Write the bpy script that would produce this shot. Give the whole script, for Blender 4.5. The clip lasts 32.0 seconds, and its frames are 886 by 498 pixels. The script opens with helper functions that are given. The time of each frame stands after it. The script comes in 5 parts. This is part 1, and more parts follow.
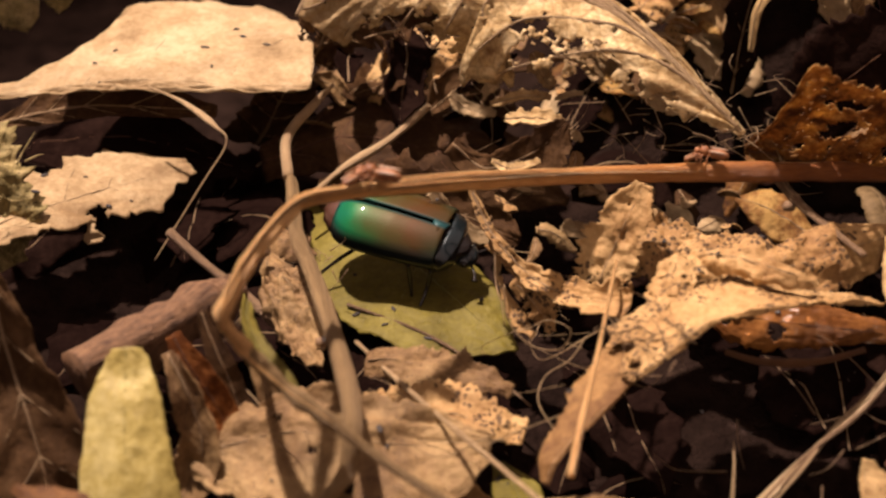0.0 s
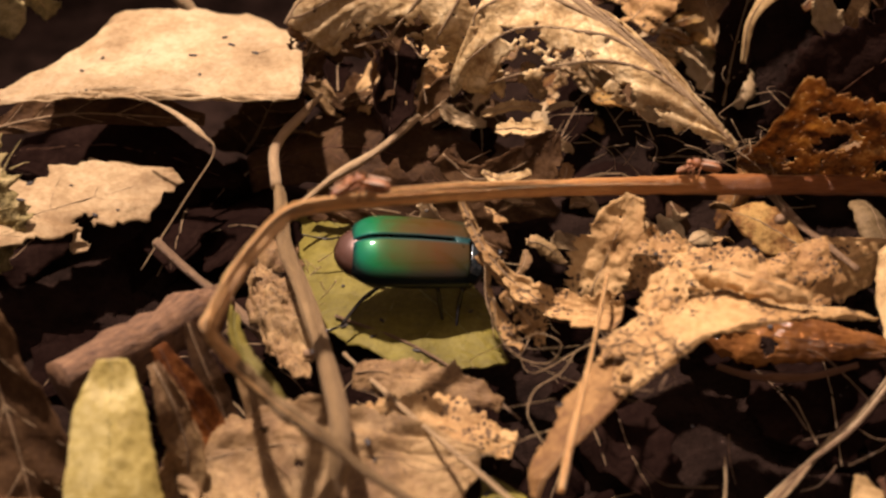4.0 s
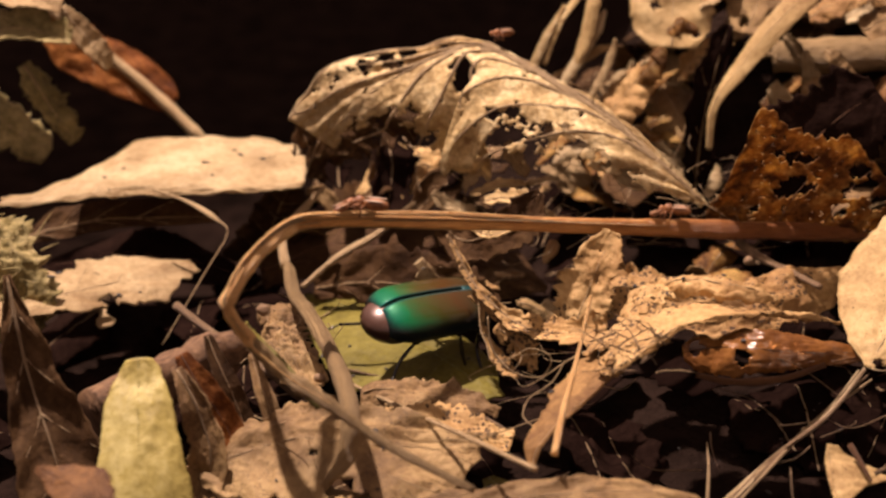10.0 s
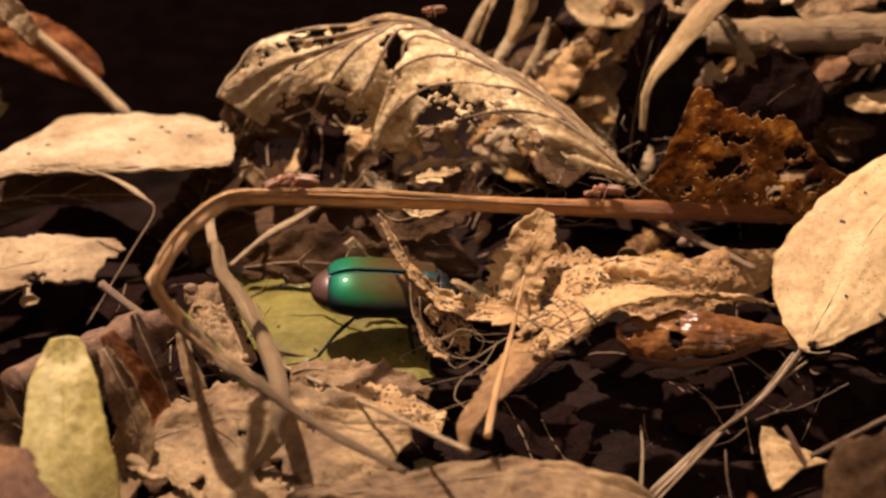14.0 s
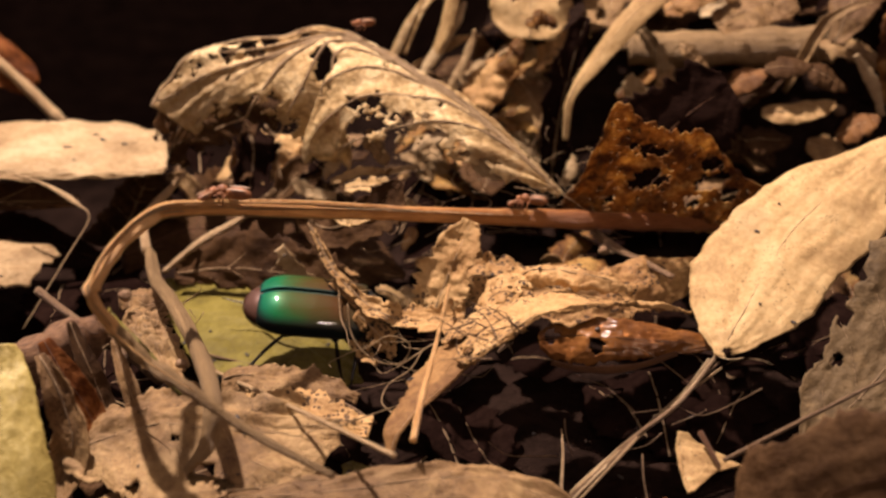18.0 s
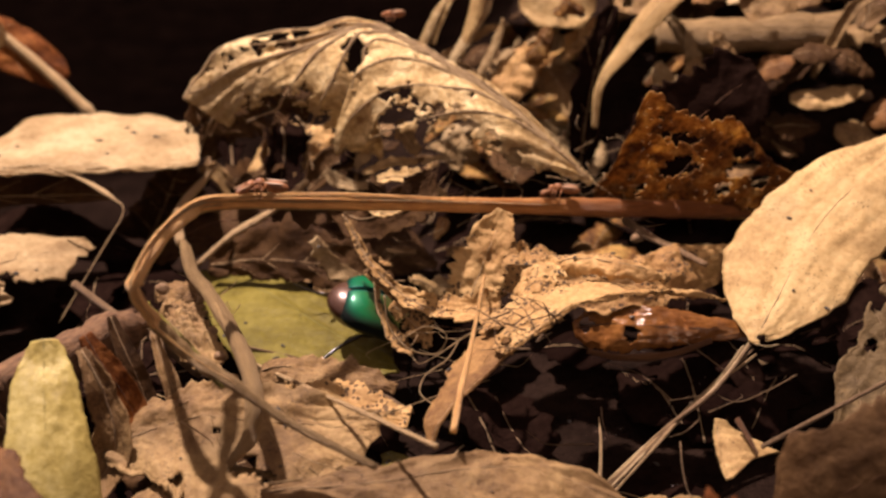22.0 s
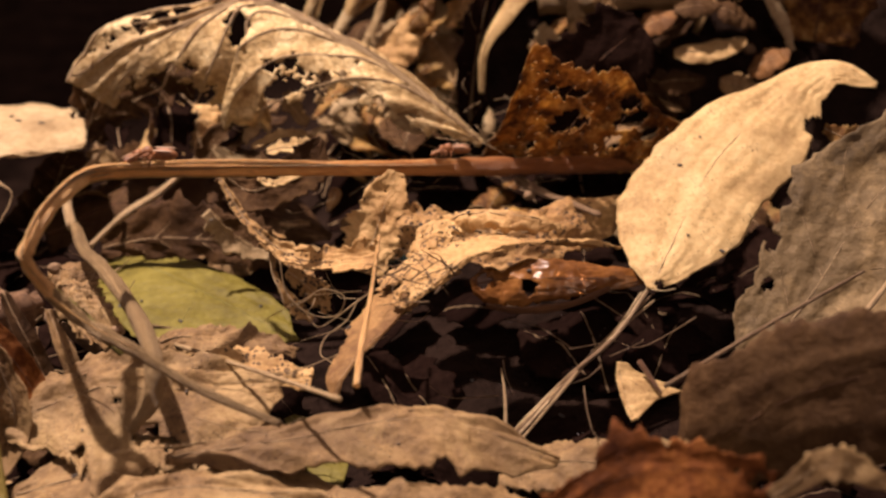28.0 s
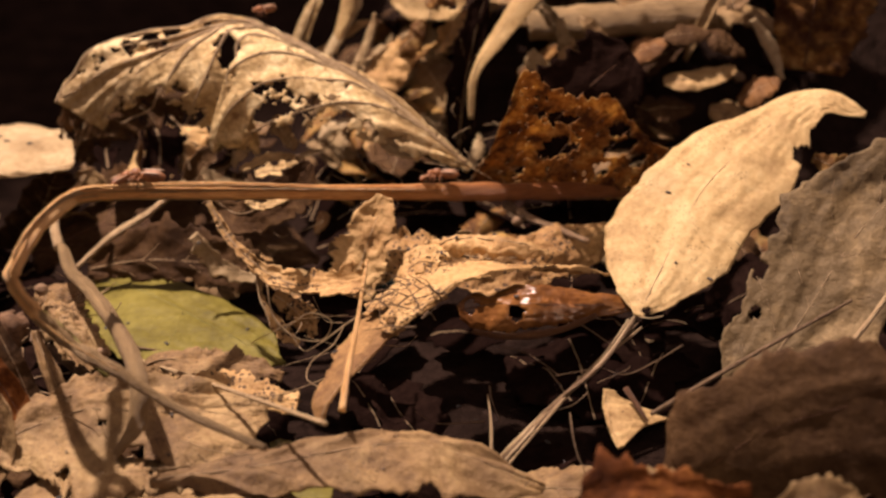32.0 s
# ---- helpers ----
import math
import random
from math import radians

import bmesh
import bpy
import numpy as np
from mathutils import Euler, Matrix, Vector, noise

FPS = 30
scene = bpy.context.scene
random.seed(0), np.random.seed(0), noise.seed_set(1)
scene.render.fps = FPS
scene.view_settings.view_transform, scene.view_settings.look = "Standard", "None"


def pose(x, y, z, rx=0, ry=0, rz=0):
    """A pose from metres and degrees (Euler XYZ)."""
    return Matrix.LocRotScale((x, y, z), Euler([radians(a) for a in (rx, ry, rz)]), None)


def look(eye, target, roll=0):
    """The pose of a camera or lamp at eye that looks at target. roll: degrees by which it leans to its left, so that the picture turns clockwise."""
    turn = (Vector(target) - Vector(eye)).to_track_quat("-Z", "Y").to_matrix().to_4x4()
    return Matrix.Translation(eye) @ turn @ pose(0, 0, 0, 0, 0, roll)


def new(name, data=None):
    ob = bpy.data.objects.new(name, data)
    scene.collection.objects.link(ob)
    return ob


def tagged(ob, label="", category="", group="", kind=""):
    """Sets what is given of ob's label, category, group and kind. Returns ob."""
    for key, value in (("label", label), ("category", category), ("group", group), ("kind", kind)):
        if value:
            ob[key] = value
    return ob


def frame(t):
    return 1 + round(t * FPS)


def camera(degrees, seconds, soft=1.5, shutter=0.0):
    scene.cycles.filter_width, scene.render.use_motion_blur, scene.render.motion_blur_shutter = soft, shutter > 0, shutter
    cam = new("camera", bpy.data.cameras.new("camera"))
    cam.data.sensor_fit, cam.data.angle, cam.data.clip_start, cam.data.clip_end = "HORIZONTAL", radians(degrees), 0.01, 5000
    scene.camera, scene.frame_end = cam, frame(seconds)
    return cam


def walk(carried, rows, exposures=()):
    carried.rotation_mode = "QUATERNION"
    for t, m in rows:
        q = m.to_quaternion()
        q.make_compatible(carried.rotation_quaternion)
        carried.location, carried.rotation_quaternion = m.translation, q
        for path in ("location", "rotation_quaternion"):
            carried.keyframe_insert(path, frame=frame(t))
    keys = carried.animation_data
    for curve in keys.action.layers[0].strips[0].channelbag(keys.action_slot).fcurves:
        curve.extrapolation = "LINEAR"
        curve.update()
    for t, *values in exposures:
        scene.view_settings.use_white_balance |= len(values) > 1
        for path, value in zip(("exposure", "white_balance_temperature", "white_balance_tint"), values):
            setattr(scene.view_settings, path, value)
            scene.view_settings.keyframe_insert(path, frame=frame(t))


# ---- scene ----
# All plan numbers below are millimetres; MM turns them into metres.
MM = 0.001
cam = camera(22.0, 32.0, soft=2.5)
PATH = [
    (0, (42.3, -259.8, 192.5), (-1.0, 19.3, 3.3), 0.56),
    (0.5, (42.3, -260.1, 192.6), (0.6, 19.6, 3.9), 0.90),
    (1, (42.0, -259.1, 192.0), (-0.6, 20.9, 4.0), 0.85),
    (1.5, (42.0, -258.8, 191.8), (-0.8, 21.8, 4.7), 0.77),
    (2, (41.9, -258.4, 191.6), (-1.4, 22.5, 4.9), 0.82),
    (2.5, (42.0, -258.4, 191.5), (-1.4, 22.1, 4.3), 1.14),
    (3, (42.0, -259.1, 192.2), (-0.5, 20.3, 3.2), 1.27),
    (3.5, (41.9, -258.9, 192.0), (-0.7, 21.6, 4.7), 1.01),
    (4, (41.2, -256.9, 190.7), (-0.1, 23.4, 2.8), 1.15),
    (4.5, (41.2, -257.0, 190.8), (0.5, 23.1, 2.4), 1.26),
    (6.5, (47.1, -276.8, 214.6), (5.6, -0.8, 20.5), 0.75),
    (7, (50.6, -281.4, 207.8), (4.6, -2.2, 19.3), 0.53),
    (7.5, (51.8, -284.5, 201.4), (5.0, -4.8, 13.9), 0.76),
    (8, (52.1, -289.6, 197.1), (5.5, -11.9, 6.4), -0.60),
    (8.5, (60.7, -303.0, 185.8), (10.3, -18.1, 7.2), -3.19),
    (9, (61.4, -306.4, 169.5), (12.5, -10.4, 9.5), -3.19),
    (9.5, (51.9, -314.5, 152.2), (1.0, -6.5, 17.7), -2.41),
    (10, (51.6, -313.8, 151.8), (4.9, -4.3, 19.0), -1.42),
    (10.5, (51.9, -314.9, 152.3), (7.8, -4.9, 19.8), -1.00),
    (11, (50.6, -310.9, 149.6), (12.8, -1.7, 13.3), -1.54),
    (11.5, (50.8, -311.7, 149.8), (13.9, -1.9, 14.8), -1.93),
    (12, (50.8, -312.7, 150.3), (19.1, -1.3, 17.6), -1.23),
    (12.5, (50.8, -312.7, 150.2), (19.2, -3.8, 11.7), -0.98),
    (13, (50.6, -313.3, 150.3), (19.0, -1.9, 17.4), -0.12),
    (13.5, (49.2, -307.9, 147.6), (14.2, 2.0, 12.1), -0.48),
    (14, (49.5, -309.5, 148.4), (14.3, 0.8, 13.7), -0.25),
    (14.5, (50.6, -313.1, 150.3), (14.3, -2.3, 17.3), -0.16),
    (15, (50.5, -318.2, 152.8), (19.3, -5.3, 23.6), 0.30),
    (15.5, (50.8, -318.9, 152.7), (20.6, -6.4, 22.1), 0.07),
    (17.5, (50.5, -318.2, 156.9), (25.4, -7.3, 21.6), 0.49),
    (18, (51.0, -318.6, 156.4), (26.2, -8.2, 20.0), 0.65),
    (18.5, (51.0, -319.0, 156.7), (25.9, -6.3, 25.6), 0.59),
    (19, (50.5, -319.2, 157.4), (25.1, -6.0, 27.6), 0.62),
    (19.5, (50.9, -319.1, 155.8), (24.7, -6.3, 25.2), 0.75),
    (20, (50.1, -318.5, 155.8), (23.7, -7.3, 21.5), 0.56),
    (20.5, (49.9, -318.4, 155.5), (22.2, -8.1, 19.2), 0.53),
    (21, (47.0, -319.3, 158.6), (19.8, -12.1, 15.4), 0.52),
    (21.5, (46.9, -319.6, 158.8), (20.2, -11.3, 18.0), 0.11),
    (22, (46.1, -320.5, 159.0), (20.6, -11.3, 19.8), -0.01),
    (22.5, (42.8, -322.9, 154.2), (19.8, -12.9, 16.4), 0.21),
    (23, (42.5, -322.7, 152.4), (19.8, -12.3, 15.6), 0.14),
    (23.5, (41.8, -323.7, 151.7), (20.5, -13.4, 14.3), 0.16),
    (24, (41.8, -323.4, 151.3), (20.7, -13.3, 13.5), 0.03),
    (24.5, (42.1, -323.5, 151.7), (21.5, -12.7, 15.6), 0.00),
    (26.5, (46.5, -321.8, 146.5), (24.7, -9.9, 12.9), -0.40),
    (27, (46.4, -322.4, 146.7), (27.2, -10.8, 12.0), -1.30),
    (27.5, (46.3, -322.8, 146.7), (31.3, -11.8, 10.1), -1.87),
    (28, (46.2, -324.2, 147.4), (36.3, -12.4, 12.3), -1.90),
    (28.5, (46.4, -322.1, 146.5), (37.4, -8.3, 15.9), -1.75),
    (29, (46.4, -322.4, 146.6), (38.1, -10.9, 10.5), -1.52),
    (29.5, (46.4, -322.4, 146.7), (38.6, -10.5, 11.4), -1.41),
    (30, (46.5, -322.1, 146.6), (39.9, -9.3, 13.3), -1.39),
    (30.5, (46.4, -322.2, 146.6), (39.5, -9.5, 13.3), -1.41),
    (31, (46.4, -322.4, 146.7), (39.5, -9.3, 14.4), -1.30),
    (31.5, (46.3, -323.8, 147.4), (38.9, -10.8, 14.9), -1.10),
    (32, (46.3, -323.7, 147.4), (38.2, -10.4, 15.5), -1.18),
]
cam.data.dof.use_dof = True
cam.data.dof.focus_distance = 0.378
cam.data.dof.aperture_fstop = 22
walk(cam, [(t, look([c * MM for c in eye], [c * MM for c in target], roll)) for t, eye, target, roll in PATH])

# ---- light: one warm hand torch over a dark forest floor at night ----
world = bpy.data.worlds.new("night")
scene.world = world
world.use_nodes = True
world.node_tree.nodes["Background"].inputs[0].default_value = (0.95, 0.65, 0.57, 1)
world.node_tree.nodes["Background"].inputs[1].default_value = 0.46
torch = new("torch", bpy.data.lights.new("torch", "SPOT"))
torch.data.energy = 47.5
torch.data.color = (1.0, 0.785, 0.70)
torch.data.spot_size = radians(42)
torch.data.spot_blend = 0.7
torch.data.shadow_soft_size = 0.012
torch.matrix_world = look((-0.185, 0.16, 0.595), (0.026, 0.054, -0.005))
# added fill spot from the lens side, brightens the amber leaf in the hollow
hollow_fill = new("hollow_fill", bpy.data.lights.new("hollow_fill", "SPOT"))
hollow_fill.data.energy = 0.8
hollow_fill.data.color = (1.0, 0.77, 0.6)
hollow_fill.data.spot_size = radians(20)
hollow_fill.data.spot_blend = 1.0
hollow_fill.data.shadow_soft_size = 0.006
hollow_fill.matrix_world = look((0.085, -0.3, 0.19), (0.054, 0.026, -0.012))
scene.view_settings.exposure = 0.0

rng = random.Random(7)


# ---- materials ----
def nodes_of(name):
    m = bpy.data.materials.new(name)
    m.use_nodes = True
    t = m.node_tree
    return m, t, t.nodes["Principled BSDF"]


def ramp(t, fac, stops):
    n = t.nodes.new("ShaderNodeValToRGB")
    e = n.color_ramp.elements
    while len(e) < len(stops):
        e.new(0.5)
    for k, (p, c) in zip(e, stops):
        k.position, k.color = p, (*c, 1)
    t.links.new(fac, n.inputs[0])
    return n.outputs[0]


def math_node(t, op, a, b=0.0):
    n = t.nodes.new("ShaderNodeMath")
    n.operation = op
    for i, v in enumerate((a, b)):
        if isinstance(v, (int, float)):
            n.inputs[i].default_value = v
        else:
            t.links.new(v, n.inputs[i])
    return n.outputs[0]


def mix_col(t, fac, a, b, mode="MIX"):
    n = t.nodes.new("ShaderNodeMix")
    n.data_type, n.blend_type = "RGBA", mode
    for i, v in ((0, fac), (6, a), (7, b)):
        if isinstance(v, (int, float)):
            n.inputs[i].default_value = v
        elif isinstance(v, tuple):
            n.inputs[i].default_value = (*v, 1)
        else:
            t.links.new(v, n.inputs[i])
    return n.outputs[2]


def coords(t):
    """Object space, shifted by the object's own random number."""
    tc, oi = t.nodes.new("ShaderNodeTexCoord"), t.nodes.new("ShaderNodeObjectInfo")
    add = t.nodes.new("ShaderNodeVectorMath")
    add.operation = "ADD"
    t.links.new(tc.outputs["Object"], add.inputs[0])
    t.links.new(oi.outputs["Random"], add.inputs[1])
    return add.outputs[0], oi.outputs["Random"]


def noise_tex(t, co, scale, detail=4.0, rough=0.6):
    n = t.nodes.new("ShaderNodeTexNoise")
    n.inputs["Scale"].default_value, n.inputs["Detail"].default_value, n.inputs["Roughness"].default_value = scale, detail, rough
    t.links.new(co, n.inputs["Vector"])
    return n.outputs["Fac"]


def voronoi(t, co, scale, feature="F1"):
    n = t.nodes.new("ShaderNodeTexVoronoi")
    n.feature = feature
    n.inputs["Scale"].default_value = scale
    t.links.new(co, n.inputs["Vector"])
    return n


def bump(t, height, strength, distance, bsdf, after=None):
    n = t.nodes.new("ShaderNodeBump")
    n.inputs["Strength"].default_value, n.inputs["Distance"].default_value = strength, distance
    t.links.new(height, n.inputs["Height"])
    if after:
        t.links.new(after, n.inputs["Normal"])
    t.links.new(n.outputs[0], bsdf.inputs["Normal"])
    return n.outputs[0]


def leaf_material(name, dark, mid, light, speck=0.25, net=0.5, rough=0.7, glow=0.12, blotch=70, spec=0.3, spot=(0.05, 0.025, 0.012), age=0.3, relief=0.55, dots=1700):
    """A dead leaf: blotches, fine mottling, fungus specks, a net of small veins and a little light through the blade."""
    m, t, b = nodes_of(name)
    co, rnd = coords(t)
    big, fine = noise_tex(t, co, blotch, 5, 0.62), noise_tex(t, co, 900, 5, 0.7)
    mott = noise_tex(t, co, 260, 4, 0.65)
    f = math_node(t, "ADD", math_node(t, "MULTIPLY", big, 0.46), math_node(t, "MULTIPLY", fine, 0.30))
    f = math_node(t, "ADD", f, math_node(t, "MULTIPLY", mott, 0.24))
    f = math_node(t, "ADD", f, math_node(t, "MULTIPLY", math_node(t, "SUBTRACT", rnd, 0.5), 0.10))
    col = ramp(t, f, [(0.38, dark), (0.5, mid), (0.61, light)])
    stain = ramp(t, noise_tex(t, co, 34, 6, 0.72), [(0.50, (0, 0, 0)), (0.57, (1, 1, 1))])
    col = mix_col(t, math_node(t, "MULTIPLY", stain, age), col, tuple(0.55 * a + 0.1 * b for a, b in zip(dark, mid)))
    cell = voronoi(t, co, 330, "DISTANCE_TO_EDGE").outputs["Distance"]
    lines = ramp(t, cell, [(0.0, (1, 1, 1)), (0.10, (0, 0, 0))])
    col = mix_col(t, math_node(t, "MULTIPLY", lines, 0.30 * net), col, dark)
    if speck:
        v = voronoi(t, co, dots)
        near = math_node(t, "LESS_THAN", v.outputs["Distance"], math_node(t, "MULTIPLY", noise_tex(t, co, 240, 2), speck))
        many = math_node(t, "GREATER_THAN", noise_tex(t, co, 60, 3), 0.47)
        col = mix_col(t, math_node(t, "MULTIPLY", math_node(t, "MULTIPLY", near, many), 0.85), col, spot)
    t.links.new(col, b.inputs["Base Color"])
    b.inputs["Roughness"].default_value = rough
    b.inputs["Specular IOR Level"].default_value = spec
    h = math_node(t, "ADD", math_node(t, "MULTIPLY", fine, 0.8), math_node(t, "MULTIPLY", cell, 0.9 * net))
    h = math_node(t, "ADD", h, math_node(t, "MULTIPLY", noise_tex(t, co, 230, 5, 0.7), 2.0))
    bump(t, h, relief, 0.0006, b)
    tr, mx = t.nodes.new("ShaderNodeBsdfTranslucent"), t.nodes.new("ShaderNodeMixShader")
    t.links.new(col, tr.inputs[0])
    mx.inputs[0].default_value = glow
    t.links.new(b.outputs[0], mx.inputs[1])
    t.links.new(tr.outputs[0], mx.inputs[2])
    t.links.new(mx.outputs[0], t.nodes["Material Output"].inputs[0])
    return m


def wood_material(name, dark, light, rough=0.6, along=60, spec=0.35):
    """Dry stalk: long fibres along the local run, with knots and stains."""
    m, t, b = nodes_of(name)
    co, rnd = coords(t)
    uv = t.nodes.new("ShaderNodeUVMap")
    mp = t.nodes.new("ShaderNodeMapping")
    mp.inputs["Scale"].default_value = (4.0, 22.0, 1)
    t.links.new(uv.outputs[0], mp.inputs[0])
    fib = noise_tex(t, mp.outputs[0], 1.6, 5, 0.65)
    big = noise_tex(t, co, along, 4)
    f = math_node(t, "ADD", math_node(t, "MULTIPLY", fib, 0.6), math_node(t, "MULTIPLY", big, 0.4))
    t.links.new(ramp(t, f, [(0.33, dark), (0.66, light)]), b.inputs["Base Color"])
    b.inputs["Roughness"].default_value = rough
    b.inputs["Specular IOR Level"].default_value = spec
    bump(t, math_node(t, "ADD", fib, math_node(t, "MULTIPLY", noise_tex(t, co, 1100, 5, 0.7), 0.6)), 0.9, 0.0007, b)
    return m


CURL = leaf_material("mottled_pale_leaf", (0.22, 0.115, 0.038), (0.58, 0.405, 0.18), (0.85, 0.68, 0.38), speck=0.14, net=1.3, blotch=110, age=0.6, glow=0.2)
PALE = leaf_material("pale_tan_leaf", (0.26, 0.165, 0.075), (0.43, 0.305, 0.155), (0.57, 0.44, 0.255), speck=0.08, glow=0.22)
TAN = leaf_material("tan_leaf", (0.2914, 0.1739, 0.06768), (0.4888, 0.329, 0.141), (0.6016, 0.4371, 0.2115), speck=0.34, net=0.5, age=0.35, relief=0.3)
SPECK = leaf_material("speckled_leaf", (0.23, 0.118, 0.040), (0.45, 0.268, 0.102), (0.58, 0.385, 0.165), speck=0.72, net=0.8, dots=1050)
BUFF = leaf_material("buff_leaf", (0.117, 0.0612, 0.0234), (0.2565, 0.1548, 0.063), (0.378, 0.252, 0.1098), speck=0.42, age=0.45)
# leaf brown, taken darker for the shade that deep leaves lie in
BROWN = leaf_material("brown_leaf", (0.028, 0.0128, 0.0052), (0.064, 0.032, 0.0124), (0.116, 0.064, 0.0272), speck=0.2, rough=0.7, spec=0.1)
# near black: the shade of hollows and gaps is put into this colour
SHADE_DARK = leaf_material("shade_dark_leaf", (0.0063, 0.00315, 0.00252), (0.0105, 0.00546, 0.0042), (0.01785, 0.00945, 0.00693), speck=0.0, rough=0.9, glow=0.02, spec=0.0)
RUST = leaf_material("rust_leaf", (0.09, 0.034, 0.011), (0.33, 0.158, 0.042), (0.64, 0.41, 0.13), speck=0.3, blotch=260, glow=0.5, age=0.55)
AMBER = leaf_material("amber_wet_leaf", (0.115, 0.0414, 0.0115), (0.2185, 0.08744, 0.023), (0.3335, 0.1495, 0.0437), speck=0.0, net=0.1, rough=0.24, spec=0.35, glow=0.15, relief=0.15, age=0.5)
GREEN = leaf_material("green_leaf", (0.088, 0.068, 0.010), (0.155, 0.126, 0.020), (0.22, 0.182, 0.036), speck=0.05, net=0.5, rough=0.55, spec=0.2, spot=(0.12, 0.10, 0.02))
YELLOW = leaf_material("yellow_green_leaf", (0.20, 0.145, 0.030), (0.40, 0.315, 0.088), (0.54, 0.45, 0.175), speck=0.06, net=0.5, relief=0.3, age=0.3, rough=0.55, blotch=60)
GREY = leaf_material("grey_brown_leaf", (0.06525, 0.04002, 0.01566), (0.174, 0.1131, 0.04698), (0.2871, 0.1958, 0.09135), speck=0.2, blotch=45, age=0.5)
WARM = leaf_material("warm_brown_leaf", (0.13, 0.060, 0.018), (0.29, 0.158, 0.052), (0.42, 0.258, 0.098), speck=0.25, net=0.9, age=0.5)
REDDISH = leaf_material("red_brown_leaf", (0.04, 0.011, 0.0035), (0.15, 0.048, 0.011), (0.32, 0.125, 0.032), speck=0.1, blotch=70, spec=0.1)
OCHRE = leaf_material("ochre_leaf", (0.075, 0.028, 0.008), (0.17, 0.075, 0.020), (0.27, 0.13, 0.042), speck=0.1, blotch=60)
MOSS = leaf_material("mossy_leaf", (0.07975, 0.0609, 0.0203), (0.2392, 0.1856, 0.0667), (0.4205, 0.3262, 0.145), speck=0.4, blotch=220)
def stem_material():
    """The bent stem: golden orange at the bend, darker rust towards its root, where shade is painted in."""
    m = wood_material("bent_stem_fibre", (0.42, 0.17, 0.045), (0.95, 0.56, 0.20), 0.38)
    t, b = m.node_tree, m.node_tree.nodes["Principled BSDF"]
    gold = b.inputs["Base Color"].links[0].from_socket
    tc, sep = t.nodes.new("ShaderNodeTexCoord"), t.nodes.new("ShaderNodeSeparateXYZ")
    t.links.new(tc.outputs["Object"], sep.inputs[0])
    # darkens along the run: rust tone plus the painted shade past the joint
    k = ramp(t, math_node(t, "MULTIPLY", sep.outputs[0], 10), [(0.25, (1, 1, 1)), (0.5, (0.62, 0.5, 0.42)), (0.72, (0.30, 0.19, 0.15))])
    t.links.new(mix_col(t, 1.0, gold, k, "MULTIPLY"), b.inputs["Base Color"])
    return m


BENT = stem_material()
GOLD = wood_material("golden_stem", (0.48, 0.23, 0.07), (0.92, 0.60, 0.26), 0.42)
STRAW = wood_material("pale_straw", (0.28, 0.17, 0.085), (0.58, 0.42, 0.22), 0.6)
DULL = wood_material("dull_straw", (0.13, 0.076, 0.030), (0.32, 0.210, 0.092), 0.6)
TWIG = wood_material("brown_twig", (0.11, 0.06, 0.03), (0.30, 0.19, 0.10), 0.65)
BARK = wood_material("red_brown_bark", (0.045, 0.020, 0.010), (0.23, 0.125, 0.060), 0.75, along=420)
VEIN = wood_material("leaf_vein", (0.26, 0.16, 0.08), (0.52, 0.37, 0.20), 0.6)
PVEIN = wood_material("pale_vein", (0.42, 0.29, 0.15), (0.74, 0.57, 0.35), 0.55)
DVEIN = wood_material("dark_vein", (0.08, 0.03, 0.012), (0.18, 0.08, 0.03), 0.6)
GVEIN = wood_material("green_vein", (0.17, 0.155, 0.04), (0.27, 0.24, 0.08), 0.5)

SOIL, st, sb = nodes_of("dark_soil")
sco, _ = coords(st)
sn = noise_tex(st, sco, 120, 6, 0.7)
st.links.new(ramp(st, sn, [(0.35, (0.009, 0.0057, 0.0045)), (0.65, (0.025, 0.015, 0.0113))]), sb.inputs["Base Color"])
sb.inputs["Roughness"].default_value = 0.95
sb.inputs["Specular IOR Level"].default_value = 0.0
bump(st, math_node(st, "ADD", sn, noise_tex(st, sco, 700, 5)), 0.8, 0.002, sb)


# ---- shaping helpers ----
def nz(x, y=0.0, z=0.0):
    return noise.noise((x, y, z))


def spline(pts, n):
    """Catmull-Rom through the points, n + 1 samples."""
    p = [Vector(q) for q in pts]
    p = [2 * p[0] - p[1], *p, 2 * p[-1] - p[-2]]
    out = []
    for i in range(n + 1):
        s = i / n * (len(p) - 3)
        k = min(int(s), len(p) - 4)
        f = s - k
        a, b, c, d = p[k : k + 4]
        out.append(0.5 * (2 * b + (c - a) * f + (2 * a - 5 * b + 4 * c - d) * f * f + (3 * b - a - 3 * c + d) * f**3))
    return out


def lerp_rows(rows, u):
    for a, b in zip(rows, rows[1:]):
        if u <= b[0]:
            k = (u - a[0]) / max(b[0] - a[0], 1e-9)
            k = k * k * (3 - 2 * k) * 0.5 + k * 0.5
            return [x + (y - x) * k for x, y in zip(a[1:], b[1:])]
    return list(rows[-1][1:])


def part(name, bm, material, parent=None, label="", solid=0.0, smooth=True):
    me = bpy.data.meshes.new(name)
    bm.to_mesh(me)
    bm.free()
    if smooth:
        me.shade_smooth()
    me.materials.append(material)
    ob = new(name, me)
    if solid:
        s = ob.modifiers.new("thickness", "SOLIDIFY")
        s.thickness, s.offset = solid * MM, 0
    if parent:
        ob.parent = parent
    if label:
        ob["label"] = label
    return ob


def empty(name, at=(0, 0, 0)):
    e = new(name)
    e.empty_display_size = 0.005
    e.location = [c * MM for c in at]
    return e


